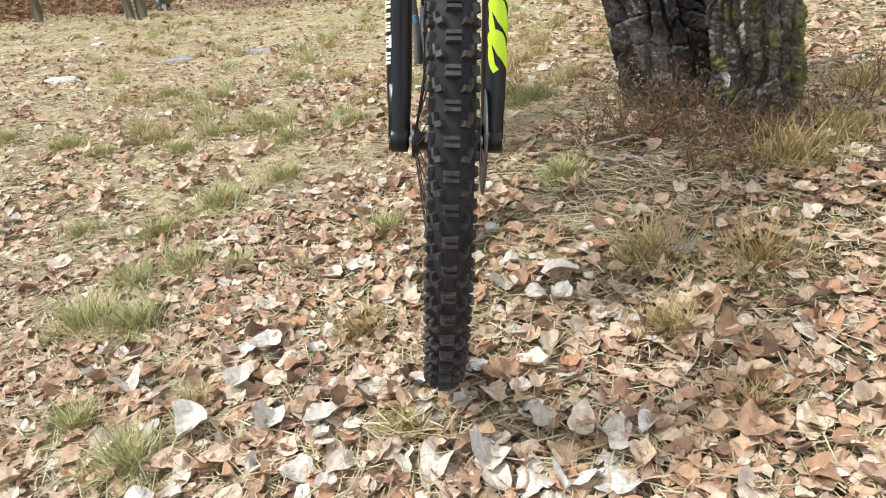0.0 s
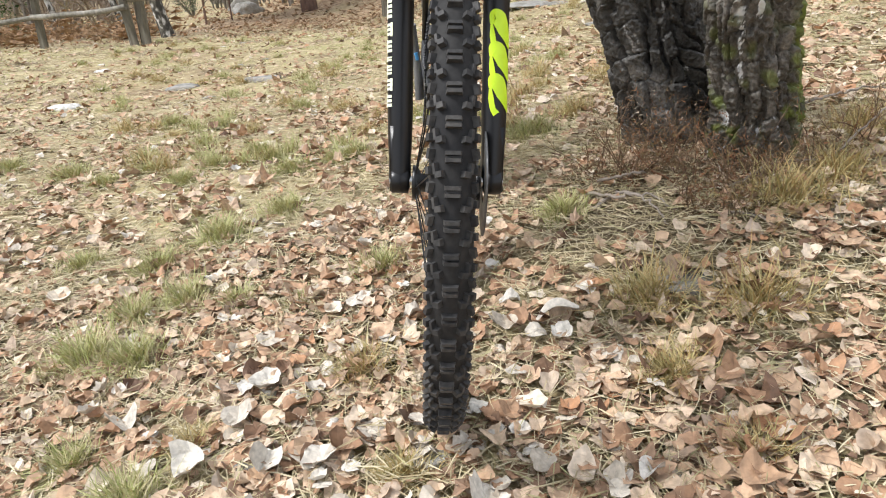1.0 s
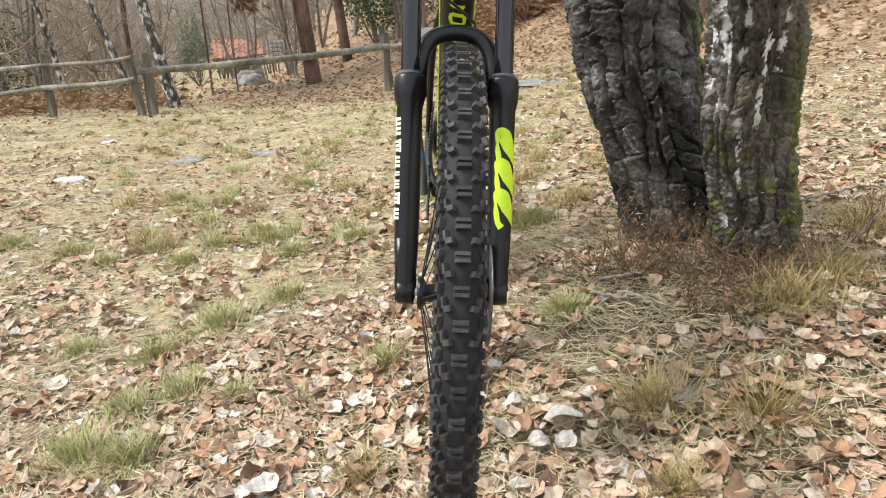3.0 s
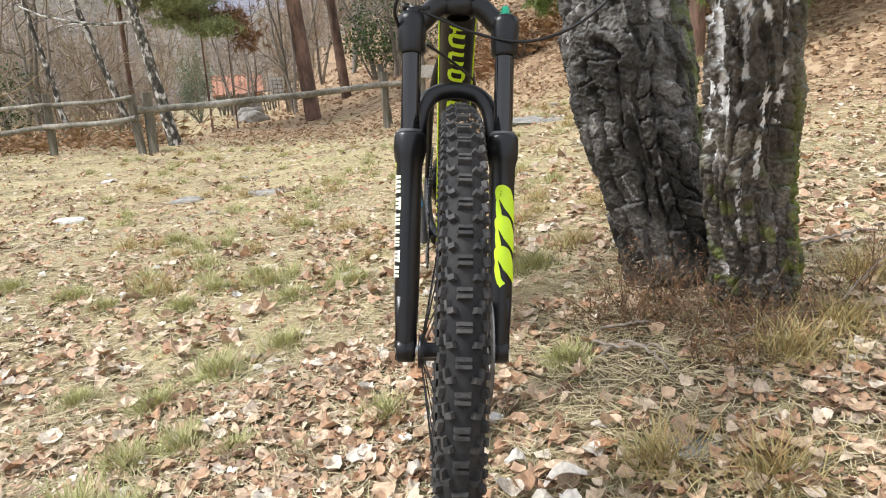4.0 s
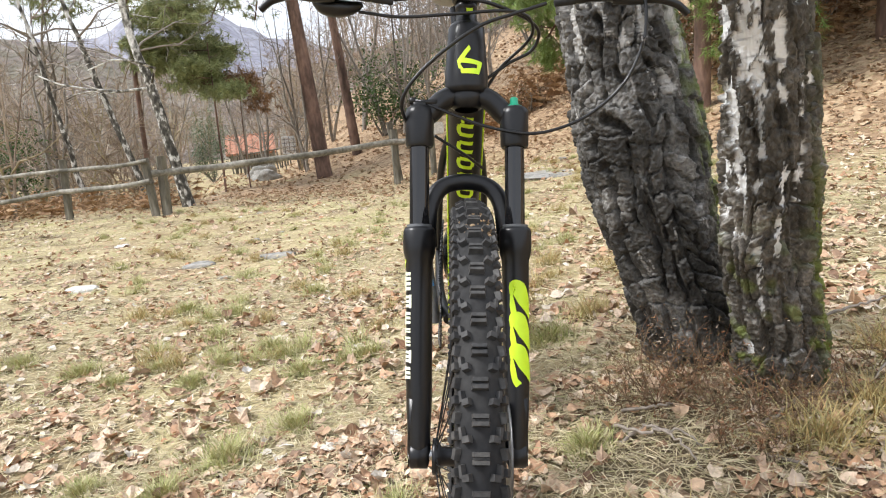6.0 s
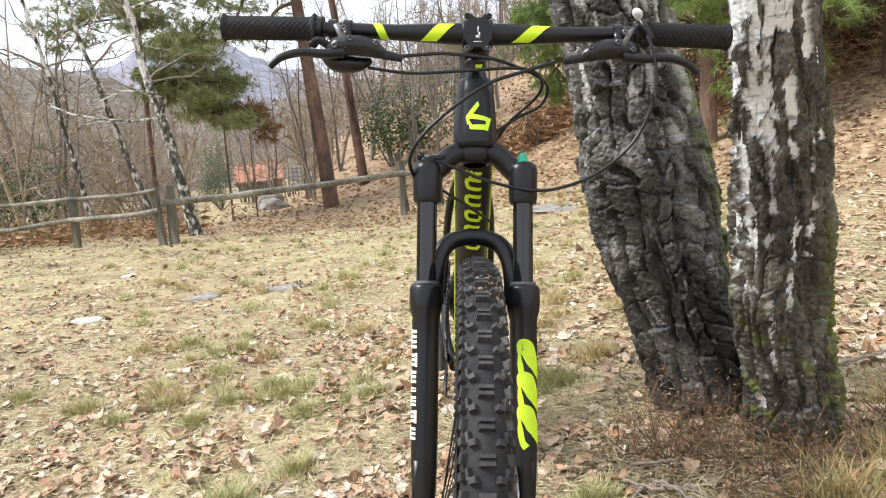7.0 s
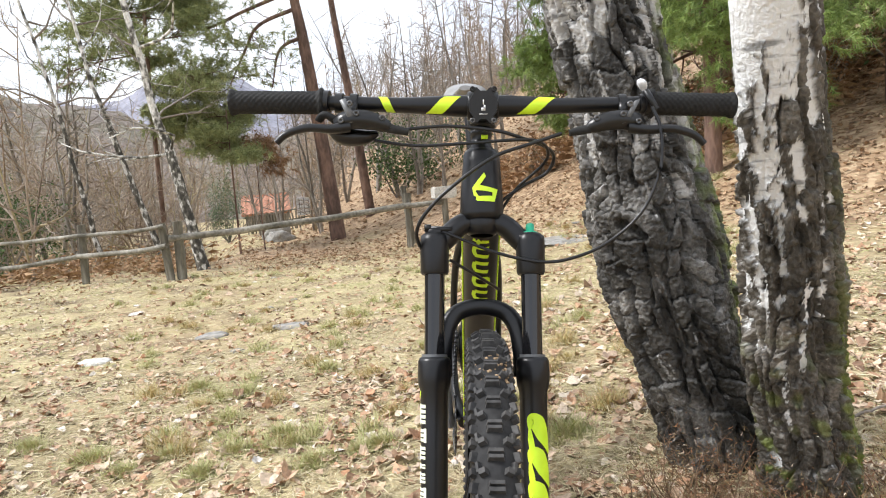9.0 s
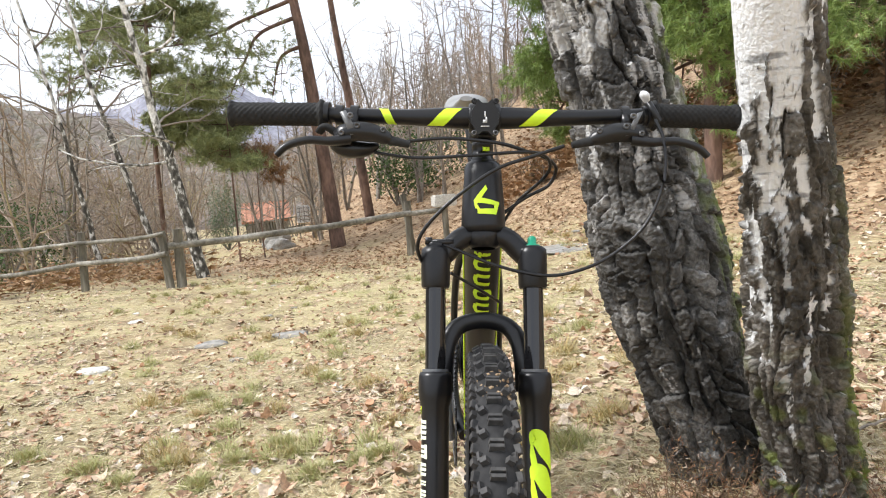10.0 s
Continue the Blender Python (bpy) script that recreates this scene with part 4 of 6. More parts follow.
# ---- the two trunks beside the bicycle ----
def trunk_mesh(name, axis, radii, material, seed, cell, aspect, depth, pale_fn, moss_fn, girth, smooth_pale):
    """A bark-covered trunk: plates with fissures between them, on a bent, tapered axis of (x, y, z) rows."""
    r = np.random.default_rng(seed)
    axis = np.asarray(axis, float)
    zs = np.concatenate([np.linspace(axis[0, 2], 1.55, 520), np.linspace(1.57, axis[-1, 2], 60)])
    line = spline(axis, 400)
    cx, cy = np.interp(zs, line[:, 2], line[:, 0]), np.interp(zs, line[:, 2], line[:, 1])
    rad = np.interp(zs, axis[:, 2], radii)
    seg = 360
    th = np.linspace(0, 2 * np.pi, seg, endpoint=False)
    u = np.broadcast_to(th * girth / (2 * np.pi), (len(zs), seg)).astype(np.float32)
    v = np.broadcast_to((zs / aspect)[:, None], u.shape).astype(np.float32)
    wu = u + 0.045 * waves(u, v * 0.8, seed + 11, 0.20) + 0.015 * waves(u, v, seed + 1, 0.07) + 0.0045 * waves(u, v, seed + 2, 0.022) + 0.0014 * waves(u, v, seed + 12, 0.009)
    wv = v + 0.014 * waves(u, v, seed + 3, 0.07) + 0.004 * waves(u, v, seed + 4, 0.022) + 0.0014 * waves(u, v, seed + 14, 0.009)
    # ridges round the trunk, each cut across into blocks of its own height
    k = max(6, round(girth / cell))
    phase = wu * k / girth
    rid = np.floor(phase).astype(int) % k
    fr = phase - np.floor(phase)
    deep = np.minimum(fr, 1 - fr) * girth / k
    shut = np.clip(0.75 + 1.6 * waves(u, v, seed + 18, 0.06), 0.12, 1)
    e = np.clip((deep - 0.0008 - 0.0035 * shut ** 2) / 0.0042, 0, 1)
    ridge_top = 1 - (1 - e * e * (3 - 2 * e)) * shut
    tall, off, tilt = r.uniform(0.6, 1.5, k) * cell * aspect, r.uniform(0, 1, k), r.normal(0, 0.5, k)
    zz = wv * aspect + tilt[rid] * (fr - 0.5) * cell + 0.010 * waves(u, v, seed + 17, 0.035) + 0.4
    row = np.floor(zz / tall[rid] + off[rid])
    fh = zz / tall[rid] + off[rid] - row
    gap = np.minimum(fh, 1 - fh) * tall[rid]
    table = r.uniform(0, 1, (k, 400, 3))
    pick = table[rid, np.clip(row, 0, 399).astype(int)]
    cut = np.clip((gap - 0.0008) / 0.0032, 0, 1)
    lift = 0.55 * (pick[..., 0] - 0.5)
    lip = (fh - 0.5) * (pick[..., 1] - 0.3) * 0.55 + (fr - 0.5) * (pick[..., 2] - 0.5) * 0.8
    disp = depth * (ridge_top * (0.85 + lift + lip) - 0.55 - (1 - cut) * ridge_top * (0.15 + 0.55 * pick[..., 2]))
    furrow = waves(u * 1.0, v * 0.16, seed + 9, 0.085)
    disp += depth * 0.40 * furrow - depth * 0.9 * np.clip(-furrow - 0.3, 0, 1) * 2
    rough = waves(u, v, seed + 5, 0.011) + 0.8 * waves(u, v * 1.6, seed + 6, 0.0055)
    disp += 0.0014 * rough + 0.0011 * np.sign(waves(u, v, seed + 15, 0.02)) + 0.0009 * np.sign(waves(u * 0.8, v * 1.8, seed + 16, 0.012))
    luck = pick[..., 1]
    pale = pale_fn(u, zs[:, None], th[None], luck)
    flat = np.clip(pale, 0, 1) * smooth_pale
    if smooth_pale > 0.5:
        disp = disp * np.interp(zs, [0.85, 1.15], [1.0, 0.5])[:, None]
    disp = disp * (1 - 0.90 * flat) - depth * 0.05 * flat
    z2 = np.broadcast_to(zs[:, None], u.shape)
    rr = rad[:, None] * (1 + 0.05 * waves(np.cos(th)[None] * 0.3 + 0 * z2, z2 * 0.4, seed + 7, 0.5)) + disp
    px, py = cx[:, None] + rr * np.cos(th), cy[:, None] + rr * np.sin(th)
    i, j = np.meshgrid(np.arange(len(zs) - 1), np.arange(seg), indexing="ij")
    k = (j + 1) % seg
    acc = Acc().add(np.stack([px, py, z2], -1), np.stack([i * seg + j, i * seg + k, (i + 1) * seg + k, (i + 1) * seg + j], -1).reshape(-1, 4))
    me = acc.mesh(name, material)
    for key, val in (("pale", pale), ("moss", moss_fn(u, z2, th[None]))):
        a = me.attributes.new(key, "FLOAT", "POINT")
        a.data.foreach_set("value", np.clip(np.broadcast_to(val, u.shape), 0, 1).astype(np.float32).ravel())
    return me


def dark_pale(u, z, th, luck):
    n = waves(u, z * 0.35, 31, 0.06) + 0.5 * waves(u, z * 0.6, 32, 0.02) + 0.35 * waves(u, z, 33, 0.008)
    grow = np.interp(z, [0.3, 0.75, 0.95, 1.3], [-0.62, -0.52, -0.10, 0.14])
    return np.clip((0.7 * n + grow + 0.9 * (luck - 0.62)) * 6.0, 0, 0.85)


def dark_moss(u, z, th):
    side = np.clip(np.cos(th + 0.15) - 0.72, 0, 1) * 3.2
    return np.clip(side * (waves(u, z, 34, 0.05) + 0.30) * 1.4, 0, 0.8)


def birch_pale(u, z, th, luck):
    n = 1.5 * waves(u, z * 0.16, 41, 0.06) + 0.8 * waves(u, z * 0.35, 42, 0.024) + 0.45 * waves(u, z * 0.5, 43, 0.009) + 0.3 * waves(u, z, 46, 0.005)
    n = n * np.interp(z, [0.7, 1.05], [1.0, 0.6])
    grow = np.interp(z, [0.2, 0.55, 0.78, 0.95, 1.08, 1.25], [-0.85, -0.62, -0.36, 0.02, 0.42, 0.95]) - 0.42 * np.cos(th + 0.25)
    lens = np.interp(z, [0.9, 1.1], [1.0, 0.25])
    return np.clip((n + grow + 0.9 * lens * (luck - 0.68)) * 10, 0, 1)


def birch_moss(u, z, th):
    side = np.clip(np.cos(th + 0.25) - 0.62, 0, 1) * 2.6
    fade = np.clip((1.0 - z) * 2.5, 0, 1)
    patch = np.clip((waves(u, z, 45, 0.07) - 0.15) * 4, 0, 1) * np.clip((0.66 - z) * 3, 0, 1) * 0.6
    return np.clip((side * (waves(u, z, 44, 0.05) + 0.4) * fade + patch) * 1.2, 0, 0.85)


DARK_AXIS = [(0.645, 1.47, 0.0), (0.592, 1.44, 0.20), (0.552, 1.42, 0.32), (0.472, 1.40, 0.60), (0.430, 1.388, 0.80), (0.405, 1.38, 0.95), (0.332, 1.34, 1.30), (0.20, 1.30, 1.90), (0.0, 1.26, 2.7), (-0.25, 1.3, 3.8), (-0.4, 1.4, 5.2)]
DARK_R = [0.160, 0.126, 0.118, 0.134, 0.137, 0.122, 0.104, 0.10, 0.095, 0.085, 0.06]
BIRCH_AXIS = [(0.71, 1.30, 0.0), (0.688, 1.24, 0.20), (0.672, 1.18, 0.34), (0.627, 1.12, 0.52), (0.580, 1.00, 0.78), (0.522, 0.88, 1.02), (0.484, 0.79, 1.24), (0.45, 0.68, 1.60), (0.42, 0.60, 2.3), (0.45, 0.62, 3.4), (0.5, 0.7, 5.0)]
BIRCH_R = [0.125, 0.096, 0.086, 0.082, 0.076, 0.061, 0.060, 0.060, 0.058, 0.050, 0.035]


def build_trunks():
    t = thing("tree", pose(0, 0, 0), "old tree with dark deeply fissured bark, leaning", "tree")
    part("trunk", trunk_mesh("trunk", DARK_AXIS, DARK_R, M_DARK_BARK, 11, 0.050, 1.25, 0.030, dark_pale, dark_moss, 0.9, 0.2), None, t, "dark plated bark with pale lichen higher up")
    crown_on(t, (-0.4, 1.4, 5.1), 61)
    t = thing("birch_tree", pose(0, 0, 0), "birch with peeling white bark, rough and mossy at its foot", "tree")
    part("trunk", trunk_mesh("trunk", BIRCH_AXIS, BIRCH_R, M_BIRCH_BARK, 23, 0.042, 1.5, 0.022, birch_pale, birch_moss, 0.6, 1.0), None, t, "white bark breaking into dark rough plates")
    crown_on(t, (0.5, 0.7, 4.9), 62)


# ---- woodland trees ----
def limb(acc, r, start, way, length, radius, depth, droop=0.0, wiggle=0.18, kids=5, sides=6, ends=None):
    """A tapered branch with smaller branches; the tips are gathered in ends."""
    n = 5 if depth > 0 else 4
    p = [np.asarray(start, float)]
    d = unit(way)
    for i in range(n - 1):
        d = unit(d + r.normal(0, wiggle, 3) + np.array((0, 0, -droop + 0.05)))
        p.append(p[-1] + d * length / (n - 1))
    p = np.array(p)
    tube(acc, p, np.linspace(radius, radius * 0.35, n), sides, caps=False)
    if ends is not None:
        ends.append((p[-1], d))
    if depth > 0:
        for i in range(kids):
            f = r.uniform(0.25, 1.0)
            q = np.array([np.interp(f * (n - 1), np.arange(n), p[:, c]) for c in range(3)])
            side = unit(np.cross(d, r.normal(0, 1, 3)))
            limb(acc, r, q, unit(d * 0.65 + side * r.uniform(0.5, 1.0) + (0, 0, 0.15)), length * r.uniform(0.35, 0.6), radius * 0.45 * (1.1 - 0.5 * f), depth - 1, droop, wiggle, max(3, kids - 1), max(3, sides - 2), ends)


def crown_on(tree, top, seed):
    r = np.random.default_rng(seed)
    acc = Acc()
    for i in range(7):
        a = i * 0.9 + r.uniform(0, 0.5)
        limb(acc, r, np.array(top) - (0, 0, r.uniform(0, 0.1)), (math.cos(a), math.sin(a), r.uniform(0.7, 1.6)), r.uniform(1.4, 2.4), 0.03, 2, kids=4)
    part("crown", acc, M_TWIG, tree, "bare winter branches", kind="stuff")


def bare_tree(seed, height, stems, material, label, name="bare_tree", group="bare woodland trees", kids=5, thick=0.010):
    r = np.random.default_rng(seed)
    t = thing(name, pose(0, 0, -50), label, "tree", group)
    acc, br = Acc(), Acc()
    for s in range(stems):
        lean = r.normal(0, 0.10 + 0.10 * (stems > 1) + 0.08 * (stems > 4), 2)
        h = height * r.uniform(0.75, 1.0)
        n = 9
        z = np.linspace(-0.3, h, n)
        wob = np.cumsum(r.normal(0, 0.05, (n, 2)), 0) * height / 7
        p = np.stack([lean[0] * z + wob[:, 0] * (z > 0), lean[1] * z + wob[:, 1] * (z > 0), z], 1)
        rad = np.linspace(thick * h + 0.008, 0.006, n)
        tube(acc, p, rad, 8)
        for i in range(int(7 + h)):
            f = r.uniform(0.22, 0.98)
            q = np.array([np.interp(f * (n - 1), np.arange(n), p[:, c]) for c in range(3)])
            a = r.uniform(0, 6.28)
            limb(br, r, q, (math.cos(a), math.sin(a), r.uniform(0.15, 1.0)), h * r.uniform(0.16, 0.36) * (1.15 - 0.5 * f), 0.010 + 0.012 * (1 - f), 2, kids=kids, wiggle=0.22, sides=5)
    part("trunk", acc, material, t)
    part("branchwork", br, material, t, kind="stuff")
    return t


def stand_scaled(t, x, y, turn, size):
    ob = copy_thing(t, pose(x, y, float(ground_z(x, y)), 0, 0, turn))
    ob.scale = (size, size, size)
    return ob


def needles(acc, r, centres, ways, count, length, width):
    """Bundles of needles that stand out round twig ends."""
    n = len(centres)
    c = np.repeat(np.asarray(centres), count, 0)
    w = np.repeat(unit(ways), count, 0)
    d = unit(w * r.uniform(0.0, 0.9, (n * count, 1)) + unit(r.normal(0, 1, (n * count, 3))) * 0.9)
    c = c + w * r.uniform(-0.5, 0.3, (n * count, 1)) * length
    l = length * r.uniform(0.6, 1.15, (n * count, 1))
    s = unit(np.cross(d, r.normal(0, 1, (n * count, 3)))) * width
    v = np.stack([c - s, c + s, c + d * l + (0, 0, -0.15) * l], 1)
    acc.add(v, np.arange(len(c) * 3).reshape(-1, 3))


def pine(name, label, base, trunk_pts, trunk_r, limbs, seed, needle_mat, clump, spread, group="", soft=False, arcs=(), pad=1.0):
    """A pine: trunk through trunk_pts, limbs as (height, turn, length, rise), bundles of needles on their twigs."""
    r = np.random.default_rng(seed)
    t = thing(name, pose(0, 0, 0), label, "tree", group)
    acc = Acc()
    p = spline(trunk_pts, 18)
    tube(acc, p, np.linspace(trunk_r, trunk_r * 0.35, 18), 16)
    part("trunk", acc, M_PINE_BARK, t)
    br, nd, cs, ws = Acc(), Acc(), [], []
    for z, turn, length, rise in limbs:
        q = np.array([np.interp(z, p[:, 2], p[:, c]) for c in range(3)])
        a = radians(turn)
        d = np.array((math.cos(a), math.sin(a), rise))
        ends = []
        bough = Acc()
        limb(bough, r, q, d, length, 0.012 + 0.018 * length, 2, droop=0.10 if soft else 0.02, wiggle=0.2, kids=6, ends=ends)
        for v in bough.v:
            v[:, 2] = q[2] + (v[:, 2] - q[2]) * pad
        for v, f in zip(bough.v, bough.f):
            br.add(v, f - f.min())
        for e, w in ends:
            e = np.array((e[0], e[1], q[2] + (e[2] - q[2]) * pad))
            k = max(2, int(clump))
            c = e + r.normal(0, spread, (k, 3)) * (1, 1, 0.55 * pad)
            cs.append(c)
            ws.append(np.broadcast_to(w + np.array((0, 0, -0.5 if soft else 0.35)), (k, 3)))
    for line in arcs:
        tube(br, spline(line, 24), np.linspace(0.05, 0.015, 24), 7)
        q = spline(line, 24)
        for i in range(5, 24, 2):
            ends = []
            limb(br, r, q[i], (r.normal(0, 0.6), r.normal(0, 0.6), r.uniform(-0.6, 0.5)), r.uniform(0.4, 0.9), 0.012, 1, kids=4, wiggle=0.3, sides=5, ends=ends)
            if i % 4 == 1:
                for e, w in ends:
                    cs.append(e + r.normal(0, 0.10, (2, 3)))
                    ws.append(np.broadcast_to(w + np.array((0, 0, 0.3)), (2, 3)))
    part("branchwork", br, M_PINE_BARK, t, kind="stuff")
    if cs:
        if soft:
            needles(nd, r, np.concatenate(cs), np.concatenate(ws), 38, 0.12, 0.0044)
        else:
            needles(nd, r, np.concatenate(cs), np.concatenate(ws), 20, 0.16, 0.008)
        part("crown", nd, needle_mat, t, "tufts of green needles", smooth=False, kind="stuff")
    return t


def far_birch(pts, r0, seed):
    t = thing("birch_tree", pose(0, 0, 0), "slender leaning birch with white and black bark", "tree", "slender birches by the fence")
    r = np.random.default_rng(seed)
    acc, br = Acc(), Acc()
    p = spline(pts, 22)
    p = p + np.cumsum(r.normal(0, 0.016, p.shape), 0) * (1, 1, 0)
    tube(acc, p, np.interp(np.linspace(0, 1, 22), [0, 0.06, 0.5, 1], [r0 * 1.5, r0 * 1.1, r0 * 0.72, r0 * 0.3]), 12)
    part("trunk", acc, M_FAR_BIRCH, t)
    foot = Acc()
    k = 9
    tube(foot, p[:k], np.interp(np.linspace(0, (k - 1) / 21, k), [0, 0.06, 0.5], [r0 * 1.5, r0 * 1.1, r0 * 0.72]) + np.append(r.uniform(0.004, 0.009, k - 1), -0.003), 12)
    part("foot_bark", foot, M_FAR_FOOT, t, "rough black bark with white flakes at the foot")
    for i in range(5):
        f = r.uniform(0.3, 0.75)
        q = np.array([np.interp(f * 21, np.arange(22), p[:, c]) for c in range(3)])
        fork_limb = Acc()
        limb(fork_limb, r, q, (r.choice((-1, 1)) * r.uniform(0.7, 1.2), r.normal(0, 0.4), r.uniform(0.25, 0.9)), r.uniform(1.2, 2.2), r0 * 0.34, 2, droop=0.04, kids=3, wiggle=0.36)
        part("limb", fork_limb, M_FAR_BIRCH, t)
    for i in range(13):
        f = r.uniform(0.25, 0.98)
        q = np.array([np.interp(f * 21, np.arange(22), p[:, c]) for c in range(3)])
        a = r.uniform(0, 6.28)
        limb(br, r, q, (math.cos(a), math.sin(a) * 0.6, r.uniform(0.1, 0.8)), r.uniform(0.7, 1.8) * (1.2 - 0.5 * f), 0.020, 2, droop=0.06, kids=4, wiggle=0.3)
    part("branchwork", br, M_TWIG, t, kind="stuff")


def build_woods():
    far_birch([(-4.93, 11.0, -0.4), (-5.23, 10.86, 1.9), (-5.58, 10.69, 4.34), (-5.75, 10.6, 7.5)], 0.080, 1)
    far_birch([(-5.95, 11.85, -0.4), (-6.55, 11.5, 2.44), (-6.87, 11.34, 4.64), (-7.1, 11.3, 8.0)], 0.045, 2)
    far_birch([(-7.1, 11.8, -0.4), (-7.48, 11.55, 2.42), (-7.79, 11.35, 4.74), (-8.1, 11.2, 7.0)], 0.036, 3)
    # tall pines behind the fence
    ARCS = [[(-3.9, 15.2, 5.39), (-5.19, 15.2, 5.02), (-6.11, 15.2, 4.73), (-6.71, 15.2, 4.83)], [(-3.95, 15.2, 4.98), (-4.9, 15.2, 4.68), (-5.29, 15.2, 4.15), (-5.75, 15.2, 3.38)], [(-3.87, 15.2, 4.35), (-4.49, 15.2, 4.1), (-4.75, 15.2, 3.31)]]
    left = [(z, a, l, rise) for z, a, l, rise in ((4.6, 200, 2.6, 0.05), (4.9, 170, 2.3, 0.25), (5.3, 215, 2.4, 0.1), (5.6, 150, 2.0, 0.3), (6.2, 190, 2.2, 0.3), (6.6, 20, 1.8, 0.3), (6.9, 300, 1.9, 0.4), (7.4, 100, 1.8, 0.5), (7.9, 220, 1.5, 0.6), (8.4, 0, 1.4, 0.7), (8.8, 140, 1.2, 0.9))]
    pine("pine_tree", "tall pine with reddish bare trunk behind the fence", None, [(-3.61, 15.34, -0.5), (-3.78, 15.3, 2.0), (-3.95, 15.26, 4.2), (-4.12, 15.22, 5.8), (-4.3, 15.2, 9.0)], 0.185, left[5:], 5, M_NEEDLE, 4, 0.12, "pines behind the fence", arcs=ARCS)
    pine("pine_tree", "slim dark-trunked pine behind the fence", None, [(-3.2, 17.5, -0.3), (-3.45, 17.4, 3.0), (-3.7, 17.38, 5.57), (-3.9, 17.3, 9.5)], 0.135, left[5:], 6, M_NEEDLE, 4, 0.12, "pines behind the fence")
    r = np.random.default_rng(12)
    bushy = [(z + r.normal(0, 0.06), r.uniform(0, 360), r.uniform(0.7, 2.0) * (1.25 - 0.06 * z), r.uniform(-0.10, 0.12)) for z in np.repeat(np.linspace(2.7, 8.2, 8), 5)]
    pine("pine_tree", "bushy green pine beyond the birches", None, [(-7.6, 15.0, -2.0), (-7.35, 14.7, 3.0), (-7.15, 14.6, 6.0), (-7.0, 14.5, 9.0)], 0.06, bushy, 7, M_NEEDLE, 5, 0.16, "pines behind the fence", pad=0.45)
    low = [(z, r.uniform(0, 360), r.uniform(0.5, 0.9), r.uniform(0.0, 0.3)) for z in np.linspace(1.69, 2.68, 8)]
    pine("pine_tree", "small pine with browning lower needles", None, [(-5.62, 14.4, -1.6), (-5.59, 14.4, 1.0), (-5.57, 14.4, 2.83)], 0.030, low, 8, M_NEEDLE, 4, 0.14, "pines behind the fence", pad=0.6)
    dead = [(z, r.uniform(0, 360), r.uniform(0.4, 0.7), r.uniform(0.0, 0.3)) for z in (1.75, 2.1)]
    pine("pine_tree", "young pine with dead brown needles", None, [(-5.12, 14.6, -1.2), (-5.12, 14.6, 0.8), (-5.07, 14.6, 2.25)], 0.02, dead, 9, M_NEEDLE_DEAD, 1, 0.13, "pines behind the fence")
    # soft green pines on the hillside
    for k, (x, y, h, w, z0, seed) in enumerate(((2.75, 8.6, 5.5, 1.35, 1.45, 21), (1.65, 11.6, 6.0, 1.15, 1.3, 22), (4.9, 8.6, 6.0, 1.5, 1.5, 23), (3.9, 11.5, 7.0, 1.7, 0.5, 24), (6.8, 11.0, 7.0, 1.8, 0.5, 25))):
        g = float(ground_z(x, y))
        q = np.random.default_rng(seed)
        limbs = [(g + z, q.uniform(0, 360), w * q.uniform(0.75, 1.1) * (1.1 - 0.12 * z), q.uniform(-0.2, 0.2)) for z in np.linspace(z0 + 0.2, h * 0.95, 24)]
        pine("pine_tree", "soft-needled green pine on the leafy slope", None, [(x, y, g - 0.3), (x + 0.05, y, g + h * 0.5), (x, y, g + h)], 0.11, limbs, seed, M_NEEDLE_SOFT, 6, 0.15, "green pines on the slope", soft=True)
    # bare trees
    kinds = [bare_tree(100 + i, h, s, M_TWIG, "bare grey multi-stemmed tree in winter", kids=k) for i, (h, s, k) in enumerate(((5.5, 3, 4), (6.5, 2, 4), (4.5, 4, 4), (7.0, 1, 5)))]
    r = np.random.default_rng(33)
    spots = [(-1.9, 17.2), (-2.6, 18.4), (-1.2, 16.6), (-0.4, 17.8), (-4.6, 17.6), (-5.2, 19.2), (-0.9, 20.2), (0.4, 19.0), (-2.2, 21.5), (-3.6, 21.0), (1.4, 17.4), (0.2, 15.4), (-6.4, 20.0), (-4.9, 22.5), (2.4, 20.0), (-0.2, 23.0), (-7.6, 21.5), (3.4, 16.2), (-1.6, 25.0), (5.0, 19.0), (-8.9, 13.6), (-10.6, 15.5), (-8.6, 17.5), (-12.5, 17.5), (-10.8, 12.6), (-9.9, 19.5), (-13.5, 22.0)]
    for i, (x, y) in enumerate(spots):
        stand_scaled(kinds[i % 4], x, y, r.uniform(0, 360), r.uniform(0.7, 1.05))
    brush = [bare_tree(200 + i, h, s, M_BROWN_TWIG, "brown leafless thicket shrub", "shrub", "thicket beyond the fence", 4, 0.004) for i, (h, s) in enumerate(((3.2, 5), (2.6, 6), (3.8, 4)))]
    for i in range(56):
        a, d = r.uniform(-0.72, -0.22), r.uniform(13.5, 34)
        x, y = d * math.sin(a), d * math.cos(a)
        if -0.47 < x / y < -0.28:
            continue
        stand_scaled(brush[i % 3], x, y, r.uniform(0, 360), r.uniform(0.7, 1.25))
    for ob in (*kinds, *brush):
        for o in (*ob.children_recursive, ob):
            bpy.data.objects.remove(o)


